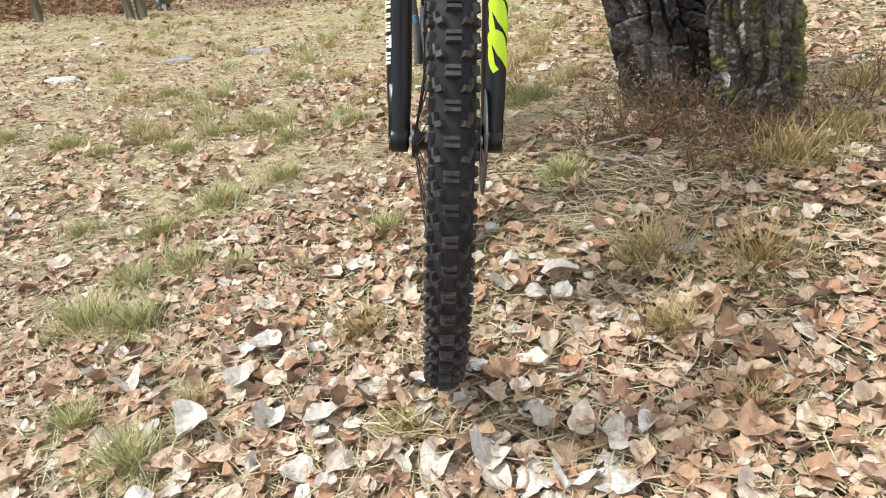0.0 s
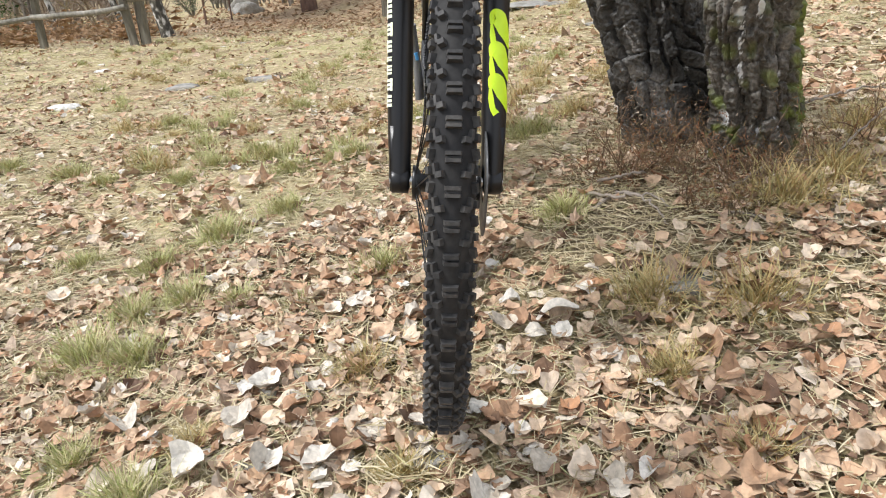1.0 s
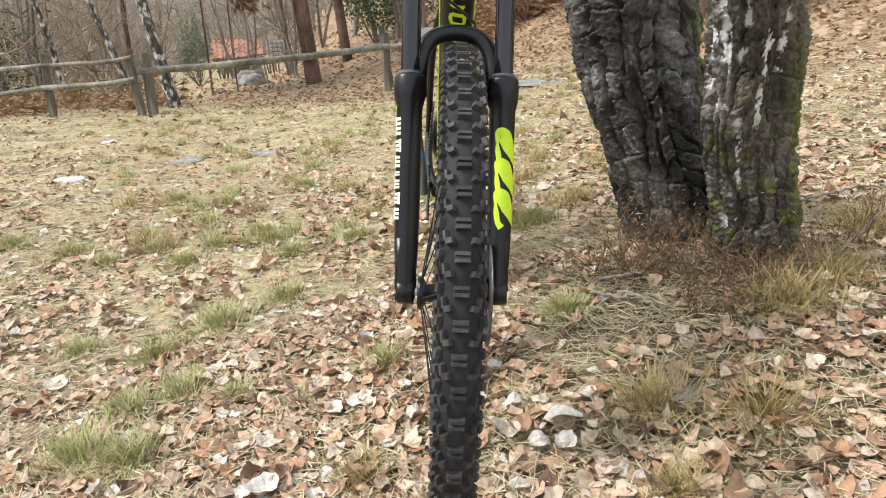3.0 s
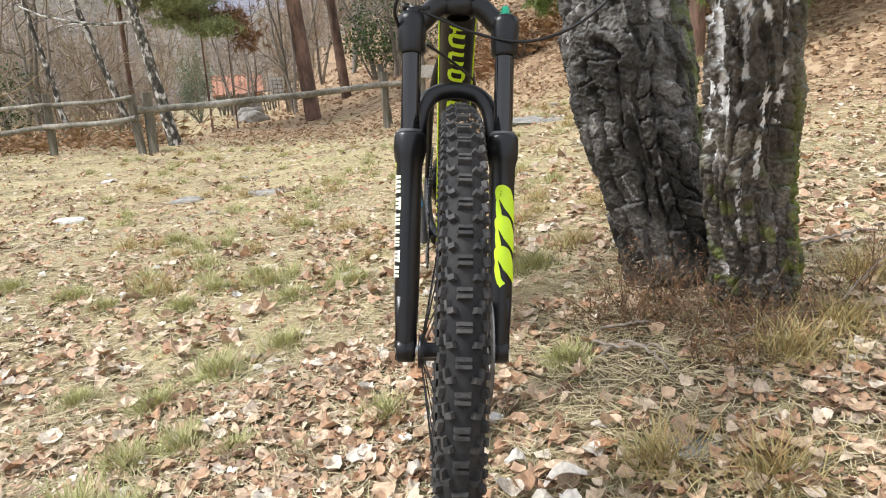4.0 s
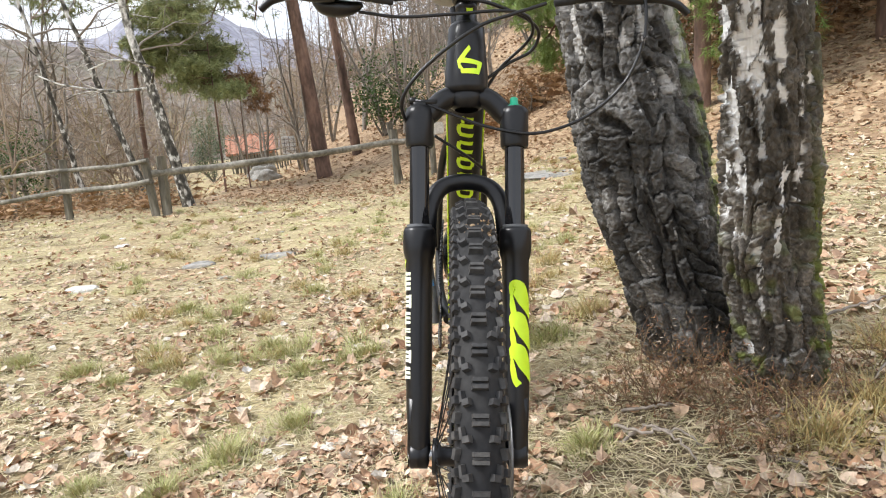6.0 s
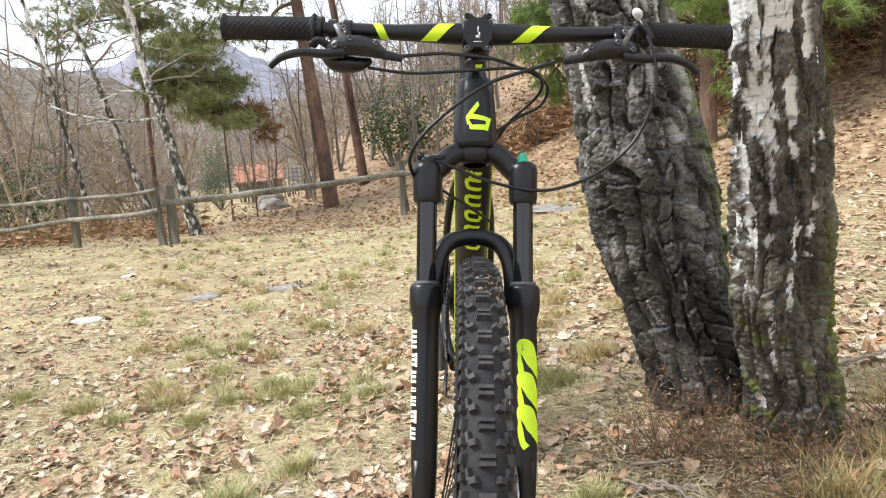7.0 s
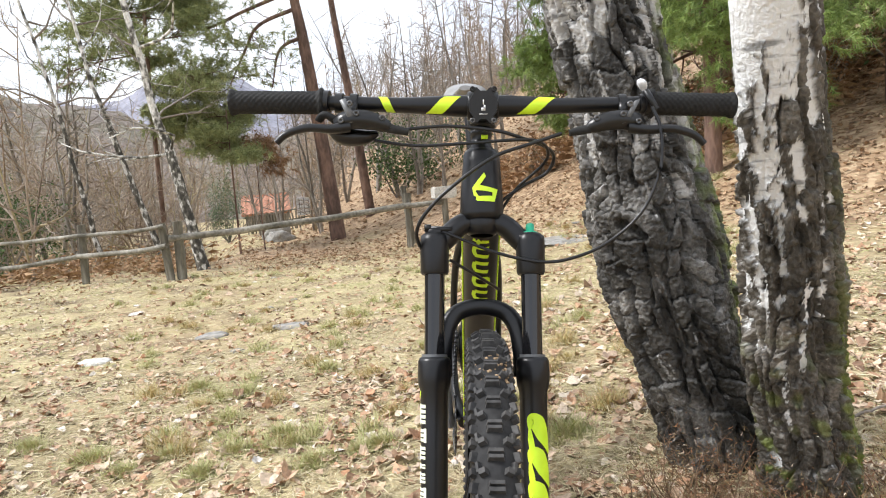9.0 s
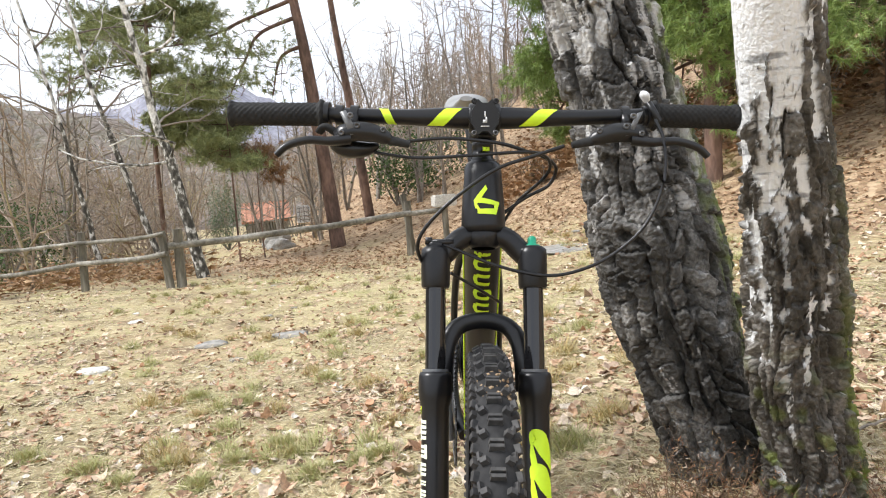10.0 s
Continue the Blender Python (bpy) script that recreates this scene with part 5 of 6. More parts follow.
def leaf_cloud(name, centre, size, count, leaf, material, label, category, seed, group=""):
    """A shrub of many small leaves on twigs."""
    r = np.random.default_rng(seed)
    t = thing(name, pose(centre[0], centre[1], float(ground_z(centre[0], centre[1]))), label, category, group)
    br = Acc()
    ends = []
    for i in range(9):
        a = r.uniform(0, 6.28)
        limb(br, r, (0, 0, -0.05), (math.cos(a) * 0.7, math.sin(a) * 0.7, 1.0), size[2] * r.uniform(0.6, 1.0), 0.02, 2, kids=4, ends=ends)
    part("stemwork", br, M_TWIG, t, kind="stuff")
    c = np.array([e for e, _ in ends])
    c = c[r.integers(0, len(c), count)] * (size[0], size[1], 1.0) + r.normal(0, 0.12, (count, 3)) * np.array(size)
    c[:, 2] = np.maximum(c[:, 2], 0.03)
    d, s = unit(r.normal(0, 1, (count, 3))), unit(r.normal(0, 1, (count, 3)))
    l = leaf * r.uniform(0.6, 1.3, (count, 1))
    v = np.stack([c, c + d * l * 0.5 + s * l * 0.3, c + d * l, c + d * l * 0.5 - s * l * 0.3], 1)
    lv = Acc().add(v, np.arange(count * 4).reshape(-1, 4))
    part("foliage", lv, material, t, smooth=False, kind="stuff")


def frond_patch(name, label, material, area, count, seed, length=0.5):
    """Arched dead fronds, each a stalk with side leaflets, over an area (x0, x1, y0, y1)."""
    r = np.random.default_rng(seed)
    acc = Acc()
    for _ in range(count):
        x, y = r.uniform(area[0], area[1]), r.uniform(area[2], area[3])
        z = float(ground_z(x, y))
        a, l = r.uniform(0, 6.28), length * r.uniform(0.5, 1.2)
        h = l * r.uniform(0.3, 1.0)
        t = np.linspace(0, 1, 7)
        p = np.stack([x + math.cos(a) * l * t, y + math.sin(a) * l * t, z + h * np.sin(t * 2.2)], 1)
        side = np.array((-math.sin(a), math.cos(a), 0))
        for i in range(1, 7):
            w = l * 0.28 * (1.15 - t[i])
            for s in (-1, 1):
                tip = p[i] + s * side * w + (0, 0, -0.3 * w) + r.normal(0, 0.02, 3)
                acc.add([p[i], p[i] + (p[i - 1] - p[i]) * 0.5, tip], [[0, 1, 2]])
        tube(acc, p, 0.004, 3, caps=False)
    part(name, acc, material, None, smooth=False)
    ob = bpy.data.objects[name]
    tagged(ob, label, "bracken", kind="stuff")


def build_scrub():
    leaf_cloud("evergreen_bush", (-2.6, 18.2), (1.0, 1.0, 1.6), 2600, 0.09, M_EVERGREEN, "dark evergreen bush among the bare trees", "bush", 51)
    leaf_cloud("evergreen_bush", (-1.9, 19.2), (1.2, 1.0, 1.8), 2600, 0.09, M_EVERGREEN, "dark evergreen bush among the bare trees", "bush", 52)
    leaf_cloud("evergreen_bush", (-9.7, 24.0), (0.6, 0.6, 1.9), 6000, 0.055, M_CONIFER, "dark green conifer bush near the hut", "bush", 53)
    leaf_cloud("evergreen_bush", (-8.2, 9.9), (0.8, 0.7, 0.7), 1200, 0.06, M_EVERGREEN, "low green shrub behind the fence rails", "bush", 54)
    leaf_cloud("evergreen_bush", (-9.7, 12.7), (1.0, 0.9, 1.5), 2600, 0.07, M_EVERGREEN, "dark green shrub behind the fence rails", "bush", 58)
    leaf_cloud("evergreen_bush", (-11.2, 14.2), (1.1, 1.0, 2.0), 2600, 0.08, M_EVERGREEN, "dark green shrub behind the fence rails", "bush", 59)
    leaf_cloud("evergreen_bush", (5.6, 9.6), (1.2, 1.0, 1.4), 2200, 0.08, M_EVERGREEN, "dark green shrub on the slope", "bush", 55)
    leaf_cloud("brown_bush", (0.9, 12.6), (0.8, 0.6, 0.55), 1600, 0.05, M_HEATHER_TIP, "brown twiggy shrub on the slope", "bush", 56)
    leaf_cloud("brown_bush", (1.6, 10.2), (0.6, 0.5, 0.45), 1000, 0.05, M_HEATHER_TIP, "brown twiggy shrub on the slope", "bush", 57)
    # added bushes whose dark brown stands in for shade beneath the pines
    for x, y, wide, high, k in ((2.9, 9.9, 0.9, 0.8, 61), (4.7, 9.8, 1.2, 1.0, 62), (6.3, 10.0, 1.2, 1.1, 63)):
        leaf_cloud("brown_bush", (x, y), (wide, 0.7, high), 2200, 0.06, M_HEATHER_TIP, "rust-brown scrub added to stand for the dark shade under the pines", "bush", k, "brown scrub under the pines")
    frond_patch("dead_bracken", "rust-brown dead bracken along the slope", M_FERN, (-0.2, 2.8, 12.3, 14.8), 420, 71, 0.55)
    # rust bracken, with extra fronds filling in for the pines' dark shade
    frond_patch("dead_bracken_slope", "rust-brown dead bracken higher on the slope, thickened to stand for pine shade", M_FERN, (2.6, 8.0, 9.2, 12.5), 760, 72, 0.6)
    frond_patch("dead_bracken_fence", "rust-brown dead bracken behind the fence", M_FERN, (-9.5, -5.2, 10.4, 12.6), 260, 73, 0.45)


# ---- fence, hut and small built things ----
def post(x, y, top, lean, size, group="fence posts"):
    g = float(ground_z(x, y))
    t = thing("fence_post", pose(x, y, g - 0.06, 0, lean, rng.uniform(-8, 8)), "weathered grey wooden fence post", "fence post", group)
    acc = Acc()
    n = 9
    z = np.linspace(0, top - g + 0.06, n)
    p = np.stack([0.008 * waves(z, z * 0 + x, 5, 0.5), 0.008 * waves(z, z * 0 + y, 6, 0.5), z], 1)
    tube(acc, p, size * (1 + 0.06 * waves(z, z, 7, 0.3)), 7)
    part("timber", acc, M_WOOD, t, smooth=False)


def rail(a, b, r0, sag=0.03):
    t = thing("fence_rail", pose(0, 0, 0), "long weathered grey fence rail", "fence rail", "fence rails")
    acc = Acc()
    n = 22
    s = np.linspace(0, 1, n)[:, None]
    p = np.array(a) * (1 - s) + np.array(b) * s
    p[:, 2] += -sag * 4 * (s * (1 - s))[:, 0] + 0.012 * waves(p[:, 0], p[:, 1], 8, 0.9)
    tube(acc, p, r0 * (1 + 0.10 * waves(p[:, 0], p[:, 1], 9, 0.35)), 9, flat=0.9)
    part("timber", acc, M_RAIL, t)


def build_fence():
    post(-6.30, 9.79, 0.73, 3, 0.058)
    post(-4.76, 9.43, 0.66, -3, 0.062)
    post(-4.63, 9.50, 0.67, 2, 0.072)
    post(-1.46, 11.40, 0.76, 1, 0.062)
    post(-1.44, 11.72, 0.89, -6, 0.058)
    post(-7.9, 9.9, 0.70, 2, 0.062)
    rail((-4.72, 9.40, 0.43), (-1.40, 11.30, 0.56), 0.056, 0.03)
    rail((-4.72, 9.34, 0.62), (-6.32, 9.70, 0.58), 0.034)
    rail((-4.72, 9.34, 0.33), (-6.32, 9.70, 0.27), 0.042)
    rail((-6.26, 9.70, 0.58), (-8.0, 9.82, 0.56), 0.034)
    rail((-6.26, 9.70, 0.27), (-8.0, 9.82, 0.15), 0.040)
    rail((-1.46, 11.31, 0.55), (-0.86, 11.42, 0.56), 0.050, 0)
    g = float(ground_z(-0.83, 11.45))
    t = thing("stone_block", pose(-0.83, 11.45, 0.62, 0, 0, 20), "pale square stone block on a post at the rail's end", "stone block")
    part("cap", rounded_box("cap", (0.38, 0.30, 0.20), M_CONCRETE, 0.02), None, t)
    acc = Acc()
    tube(acc, [(0, 0, g - 0.70), (0, 0, 0.02)], 0.055, 8)
    part("stake", acc, M_WOOD, t)


def build_hut():
    x, y = -10.95, 32.0
    g = float(ground_z(x, y)) - 0.55
    h = thing("hut", pose(x, y, g, 0, 0, 18), "small stone hut with an orange tiled roof", "hut")
    part("wall", rounded_box("wall", (1.9, 2.4, 1.3), M_WALL, 0.03), None, h)
    for s in (-1, 1):
        acc = Acc()
        block(acc, (0, s * 0.72, 1.62), (1.1, 0, 0), (0, 0.82, -s * 0.42), (0, s * 0.02, 0.04))
        roof = part("roof", acc, M_ROOF, h, smooth=False)
        for i in range(9):
            acc = Acc()
            block(acc, (-0.96 + i * 0.24, s * 0.735, 1.665), (0.07, 0, 0), (0, 0.82, -s * 0.42), (0, s * 0.016, 0.03))
            part("roof_rib", acc, M_ROOF, roof, smooth=False)
    acc = Acc()
    tri = [(-0.95, -1.2, 1.3), (-0.95, 1.2, 1.3), (-0.95, 0, 1.95), (0.95, -1.2, 1.3), (0.95, 1.2, 1.3), (0.95, 0, 1.95)]
    acc.add(tri, [[0, 1, 2], [3, 5, 4]])
    part("gable", acc, M_WALL, h, smooth=False)
    acc = Acc()
    block(acc, (0.3, -1.215, 0.6), (0.35, 0, 0), (0, 0.02, 0), (0, 0, 0.6))
    part("door", acc, M_WOOD, h)
    # picket fence in front of the hut
    f = thing("picket_fence", pose(0, 0, 0), "dark ragged picket fence before the hut", "fence")
    r = np.random.default_rng(9)
    for i in range(22):
        px, py = -9.2 + i * 0.10, 24.6 + i * 0.012
        acc = Acc()
        z = float(ground_z(px, py))
        block(acc, (px, py, z + 0.32), (0.026, 0, 0), (0, 0.02, 0), (r.normal(0, 0.03), 0, 0.36 + r.uniform(-0.08, 0.08)), 0.8)
        part("picket", acc, M_WOOD, f, smooth=False)
    acc = Acc()
    for dz in (0.25, 0.6):
        tube(acc, [(-9.3, 24.66, float(ground_z(-9.3, 24.6)) + dz), (-7.0, 24.92, float(ground_z(-7.0, 24.9)) + dz)], 0.03, 6)
    part("crossbar", acc, M_WOOD, f)
    sx, sy = -5.9, 21.0
    s = thing("sign_board", pose(sx, sy, float(ground_z(sx, sy)), 0, 0, 15), "small white notice board with dark grid lines", "sign")
    acc = Acc()
    block(acc, (0, 0, 0.75), (0.30, 0, 0), (0, 0.015, 0), (0, 0, 0.27))
    part("board", acc, M_SIGN, s, smooth=False)
    acc = Acc()
    for i in range(4):
        block(acc, (-0.21 + i * 0.14, -0.018, 0.75), (0.010, 0, 0), (0, 0.003, 0), (0, 0, 0.25))
        block(acc, (0, -0.019, 0.57 + i * 0.12), (0.28, 0, 0), (0, 0.003, 0), (0, 0, 0.008))
    part("grid", acc, M_GREY, s, smooth=False)
    acc = Acc()
    for q in (-0.24, 0.24):
        tube(acc, [(q, 0.03, -0.1), (q, 0.03, 0.98)], 0.02, 6)
    part("leg", acc, M_WOOD, s)


def boulder(x, y, size, material, label, seed, sink=0.3, turn=0, group=""):
    bm = bmesh.new()
    bmesh.ops.create_icosphere(bm, subdivisions=4 if max(size) > 0.15 else 3, radius=1)
    off = Vector((seed * 3.1, seed * 1.7, 0))
    for v in bm.verts:
        c = v.co.copy()
        k = 1 + 0.35 * noise.noise(c * 1.1 + off) + 0.15 * noise.noise(c * 3 + off)
        v.co = Vector((c.x * size[0] * k, c.y * size[1] * k, max(-0.6, min(c.z, 0.75)) * size[2] * k))
    me = bpy.data.meshes.new("stone")
    bm.to_mesh(me)
    bm.free()
    for p in me.polygons:
        p.use_smooth = True
    me.materials.append(material)
    ob = new("stone", me)
    ob.matrix_world = pose(x, y, float(ground_z(x, y)) + size[2] * (0.5 - sink), 0, 0, turn)
    tagged(ob, label, "stone", group)


def build_stones():
    boulder(-2.74, 4.17, (0.10, 0.08, 0.035), M_STONE_PALE, "small bright white stone lying in the grass", 1)
    boulder(-1.62, 4.95, (0.14, 0.10, 0.03), M_STONE, "flat grey stone sunk in the grass", 2, group="stones in the grass")
    boulder(-2.2, 4.85, (0.12, 0.10, 0.03), M_STONE, "flat grey stone sunk in the grass", 3, group="stones in the grass")
    boulder(0.85, 7.4, (0.5, 0.4, 0.04), M_STONE, "broad flat grey rock slab level with the ground", 4, 0.8)
    boulder(-5.8, 17.8, (0.40, 0.35, 0.33), M_STONE, "rounded grey boulder by the path", 5, 0.55)
    boulder(-6.5, 19.8, (0.4, 0.4, 0.33), M_STONE, "rounded grey boulder by the path", 6)
    boulder(0.43, 0.765, (0.055, 0.045, 0.016), M_STONE, "flat grey lichen-covered stone among leaves", 7)
    boulder(-0.30, 0.51, (0.045, 0.03, 0.012), M_STONE, "flat grey stone among the leaves", 8)
    boulder(-0.12, 0.545, (0.032, 0.026, 0.016), M_STONE_PALE, "pale chalky stone among the leaves", 9, group="pale stones by the wheel")
    boulder(-0.175, 0.49, (0.038, 0.026, 0.014), M_STONE_PALE, "pale chalky stone among the leaves", 10, group="pale stones by the wheel")
    boulder(-0.345, 0.585, (0.03, 0.024, 0.014), M_STONE_PALE, "pale chalky stone among the leaves", 11, group="pale stones by the wheel")
    boulder(-0.33, 0.685, (0.026, 0.022, 0.013), M_STONE_PALE, "pale chalky stone among the leaves", 12, group="pale stones by the wheel")
    boulder(-0.02, 0.455, (0.036, 0.02, 0.012), M_STONE_PALE, "pale chalky stone under the tyre", 13, group="pale stones by the wheel")
    r = np.random.default_rng(77)
    for i in range(16):
        x, y = r.uniform(-4.5, 2.5), r.uniform(4.2, 10)
        s = r.uniform(0.03, 0.08)
        boulder(x, y, (s, s * 0.8, s * 0.35), M_STONE if i % 2 else M_STONE_PALE, "small grey stone in the grass" if i % 2 else "small pale stone in the grass", 20 + i, group="stones in the grass")


# ---- far hills ----
def ridge(name, label, dist, base, heights, material, seed, wide, rough):
    """A far hill as a strip of slope, seen over the trees."""
    a = np.radians(np.linspace(-100, 100, 200))
    h = np.interp(np.degrees(a), *zip(*heights)) * (1 + 0.10 * waves(a * 20, a * 0, seed, 1.6)) + rough * waves(a * 90, a * 3, seed + 1, 2.2)
    rows = []
    for t in np.linspace(0, 1, 16):
        d = dist + wide * t
        z = base + h * (t ** 0.8)
        k = rough * 0.8 * waves(a * 60 + t * 9, a * 20 + t * 30, seed + 2, 1.5) * (0.1 < t < 0.99)
        rows.append(np.stack([d * np.sin(a), d * np.cos(a), z + k], 1))
    rows.append(rows[-1] + (0, 0, -abs(base) * 2 - 30) + np.stack([20 * np.sin(a), 20 * np.cos(a), 0 * a], 1))
    v = np.array(rows)
    n = len(a)
    i, j = np.meshgrid(np.arange(len(rows) - 1), np.arange(n - 1), indexing="ij")
    part(name, Acc().add(v, np.stack([i * n + j, i * n + j + 1, (i + 1) * n + j + 1, (i + 1) * n + j], -1).reshape(-1, 4)), material)
    tagged(bpy.data.objects[name], label, "hill", kind="structure")


def far_trees():
    """Distant leafless woodland as uncounted stems and twigs."""
    r = np.random.default_rng(90)
    acc = Acc()
    n = 520
    a, d = np.radians(r.uniform(-48, 16, n)), r.uniform(27, 62, n)
    x, y = d * np.sin(a), d * np.cos(a)
    z = np.where(d < 45, ground_z(x, y), ground_z(x, y) + (d - 45) * 0.10)
    keep = ~((x / y < -0.29) & (x / y > -0.45) & (y < 40))
    for px, py, pz, q in zip(x[keep], y[keep], z[keep], r.uniform(2.5, 6.5, keep.sum())):
        foot = np.array((px, py, pz))
        top = foot + np.append(r.normal(0, 0.5, 2), q)
        tube(acc, [foot - (0, 0, 0.4), (foot + top) / 2 + np.append(r.normal(0, 0.15, 2), 0), top], (0.05, 0.03, 0.01), 3, caps=False)
        m = 46
        f = r.uniform(0.12, 1, (m, 1))
        s = foot * (1 - f) + top * f
        e = s + r.normal(0, 1, (m, 3)) * (0.9, 0.9, 0.5) * (1.25 - f) * q / 5 + (0, 0, 0.35)
        w = r.normal(0, 1, (m, 3)) * 0.012
        acc.add(np.stack([s - w, s + w, e], 1), np.arange(m * 3).reshape(-1, 3))
        k = r.integers(0, m, 90)
        s2 = s[k] + (e[k] - s[k]) * r.uniform(0.3, 0.9, (90, 1))
        e2 = s2 + r.normal(0, 0.35, (90, 3)) + (0, 0, 0.15)
        w = r.normal(0, 1, (90, 3)) * 0.007
        acc.add(np.stack([s2 - w, s2 + w, e2], 1), np.arange(270).reshape(-1, 3))
    part("far_woods", acc, M_BROWN_TWIG, None, smooth=False)
    tagged(bpy.data.objects["far_woods"], "distant brown leafless woodland", "woods", kind="stuff")


def build_far():
    ridge("backdrop_wooded_hill", "brown wooded hillside beyond the valley", 62, -4, [(-100, 30), (-45, 22), (-34, 18), (-27, 15), (-22, 13), (-17, 12.5), (-10, 14), (0, 18), (20, 26), (100, 30)], M_HILL_WOOD, 81, 30, 0.7)
    # the mountain's haze is only a tint of its material
    ridge("backdrop_mountain", "mountain far beyond the wooded hill, its blue haze put in the colour", 700, -20, [(-100, 130), (-50, 130), (-30, 185), (-22, 222), (-14, 165), (0, 110), (30, 130), (100, 120)], M_MOUNTAIN, 82, 500, 9)
    far_trees()


# ---- grass, leaves and scrub on the ground ----
def blades(acc, r, roots, length, width, lay, bend):
    """Grass blades from roots (n, 3): lay 0 stands up, 1 lies flat."""
    n = len(roots)
    a = r.uniform(0, 6.28, n)
    up = 1 - lay
    d = unit(np.stack([np.cos(a) * (lay + 0.25), np.sin(a) * (lay + 0.25), np.full(n, up + 0.02)], 1))
    l = length * r.uniform(0.5, 1.3, (n, 1))
    s = np.stack([-np.sin(a), np.cos(a), r.normal(0, 0.4, n)], 1) * width
    g = np.array((0, 0, -1.0)) * bend * l
    side = np.stack([-np.sin(a), np.cos(a), 0 * a], 1) * l * r.normal(0, 0.18, (n, 1))
    s = np.broadcast_to(s, (n, 3))
    p0, p1, p2 = roots, roots + d * l * 0.5 + g * 0.12 + side * 0.4, roots + d * l * (0.98 - bend * 0.1) + g * 0.55 + side
    v = np.stack([p0 - s, p0 + s, p1 - s * 0.8, p1 + s * 0.8, p2], 1)
    k = np.arange(n)[:, None] * 5
    acc.add(v, k + np.array([[0, 1, 3, 2]]))
    acc.f.append(k + np.array([[2, 3, 4]]) + acc.n - n * 5)


def tuft(x, y, size, count, material, label, seed, tall=1.0):
    r = np.random.default_rng(seed)
    z = float(ground_z(x, y))
    rad = np.abs(r.normal(0, size * 0.48, count))
    a = r.uniform(0, 6.28, count)
    px, py = rad * np.cos(a), rad * np.sin(a) * 0.85
    roots = np.stack([px, py, ground_z(x + px, y + py) - z - 0.004], 1)
    acc = Acc()
    half = count // 2
    blades(acc, r, roots[:half], size * 1.2 * tall, 0.0011, 0.18, 0.35)
    blades(acc, r, roots[half:], size * 1.15 * tall, 0.0010, 0.5, 0.5)
    ob = thing("grass_tuft", pose(x, y, z), label, "grass tuft", "grass tufts")
    part("blade_mass", acc, material, ob, smooth=False, kind="stuff")


def build_tufts():
    near = [(-0.52, 1.55, 0.075), (-0.67, 1.41, 0.09), (-0.80, 1.28, 0.07), (-0.63, 1.06, 0.075), (-0.75, 1.03, 0.07), (-0.16, 1.04, 0.065), (-0.84, 2.33, 0.08), (-0.62, 2.01, 0.07), (-1.05, 2.05, 0.07), (-1.62, 2.30, 0.085), (-1.05, 1.35, 0.06), (-0.39, 2.06, 0.07), (-1.40, 2.15, 0.06), (-0.98, 2.23, 0.06), (-1.29, 2.29, 0.055), (-1.59, 3.25, 0.08), (-1.25, 3.06, 0.08), (-0.89, 3.28, 0.08), (-0.66, 0.83, 0.08), (-0.78, 0.86, 0.085), (-2.02, 2.5, 0.08), (-0.49, 1.02, 0.05), (-0.32, 0.96, 0.04), (-0.46, 2.06, 0.06), (-0.49, 0.44, 0.075), (-0.64, 0.54, 0.06), (0.23, 1.76, 0.09), (0.25, 1.10, 0.06)]
    for i, (x, y, s) in enumerate(near):
        tuft(x, y, s * 1.05, 900, M_GRASS, "short green and straw grass tuft among dead leaves", 300 + i)
    dry = [(0.67, 0.97, 0.10), (0.36, 0.74, 0.085), (0.52, 0.67, 0.085), (-0.15, 0.68, 0.06), (0.97, 1.29, 0.10), (0.36, 0.55, 0.06), (0.81, 1.06, 0.09), (-0.42, 0.55, 0.05), (-0.05, 0.43, 0.045), (0.42, 0.38, 0.05), (0.34, 0.54, 0.05), (0.14, 1.9, 0.08), (0.38, 1.95, 0.09)]
    for i, (x, y, s) in enumerate(dry):
        tuft(x, y, s * 1.1, 520, M_GRASS_DRY, "straggly yellowed grass tuft", 400 + i)
    r = np.random.default_rng(45)
    for i in range(190):
        y = 2.2 + 7.5 * r.uniform() ** 1.3
        x = r.uniform(-0.62, 0.45) * y + 0.1
        if (x - 0.55) ** 2 + (y - 1.3) ** 2 < 0.3:
            continue
        tuft(x, y, r.uniform(0.06, 0.11), 300, M_GRASS if r.uniform() < 0.6 else M_GRASS_DRY, "short green and straw grass tuft", 500 + i)


LEAF_EDGE = np.array([(0.03, 0.10), (0.10, 0.30), (0.27, 0.42), (0.48, 0.40), (0.68, 0.29), (0.85, 0.14)])
LEAF_UV = np.concatenate([[(0, 0), (0.27, 0), (0.48, 0), (0.70, 0), (1.0, 0)], LEAF_EDGE, LEAF_EDGE * (1, -1)])
LEAF_TRI = np.array([[0, 5, 6], [0, 6, 1], [0, 12, 11], [0, 1, 12], [3, 10, 9], [3, 4, 10], [3, 15, 16], [3, 16, 4]])
LEAF_TRI[4:6] = [[3, 4, 10], [3, 10, 9]]
LEAF_QUAD = np.array([[1, 6, 7, 1], [1, 2, 8, 7], [2, 3, 9, 8], [1, 2, 14, 13], [2, 3, 15, 14]])[1:]
LEAF_TRI = np.concatenate([LEAF_TRI, [[1, 7, 6], [1, 12, 13]]])
LEAF_N = len(LEAF_UV)


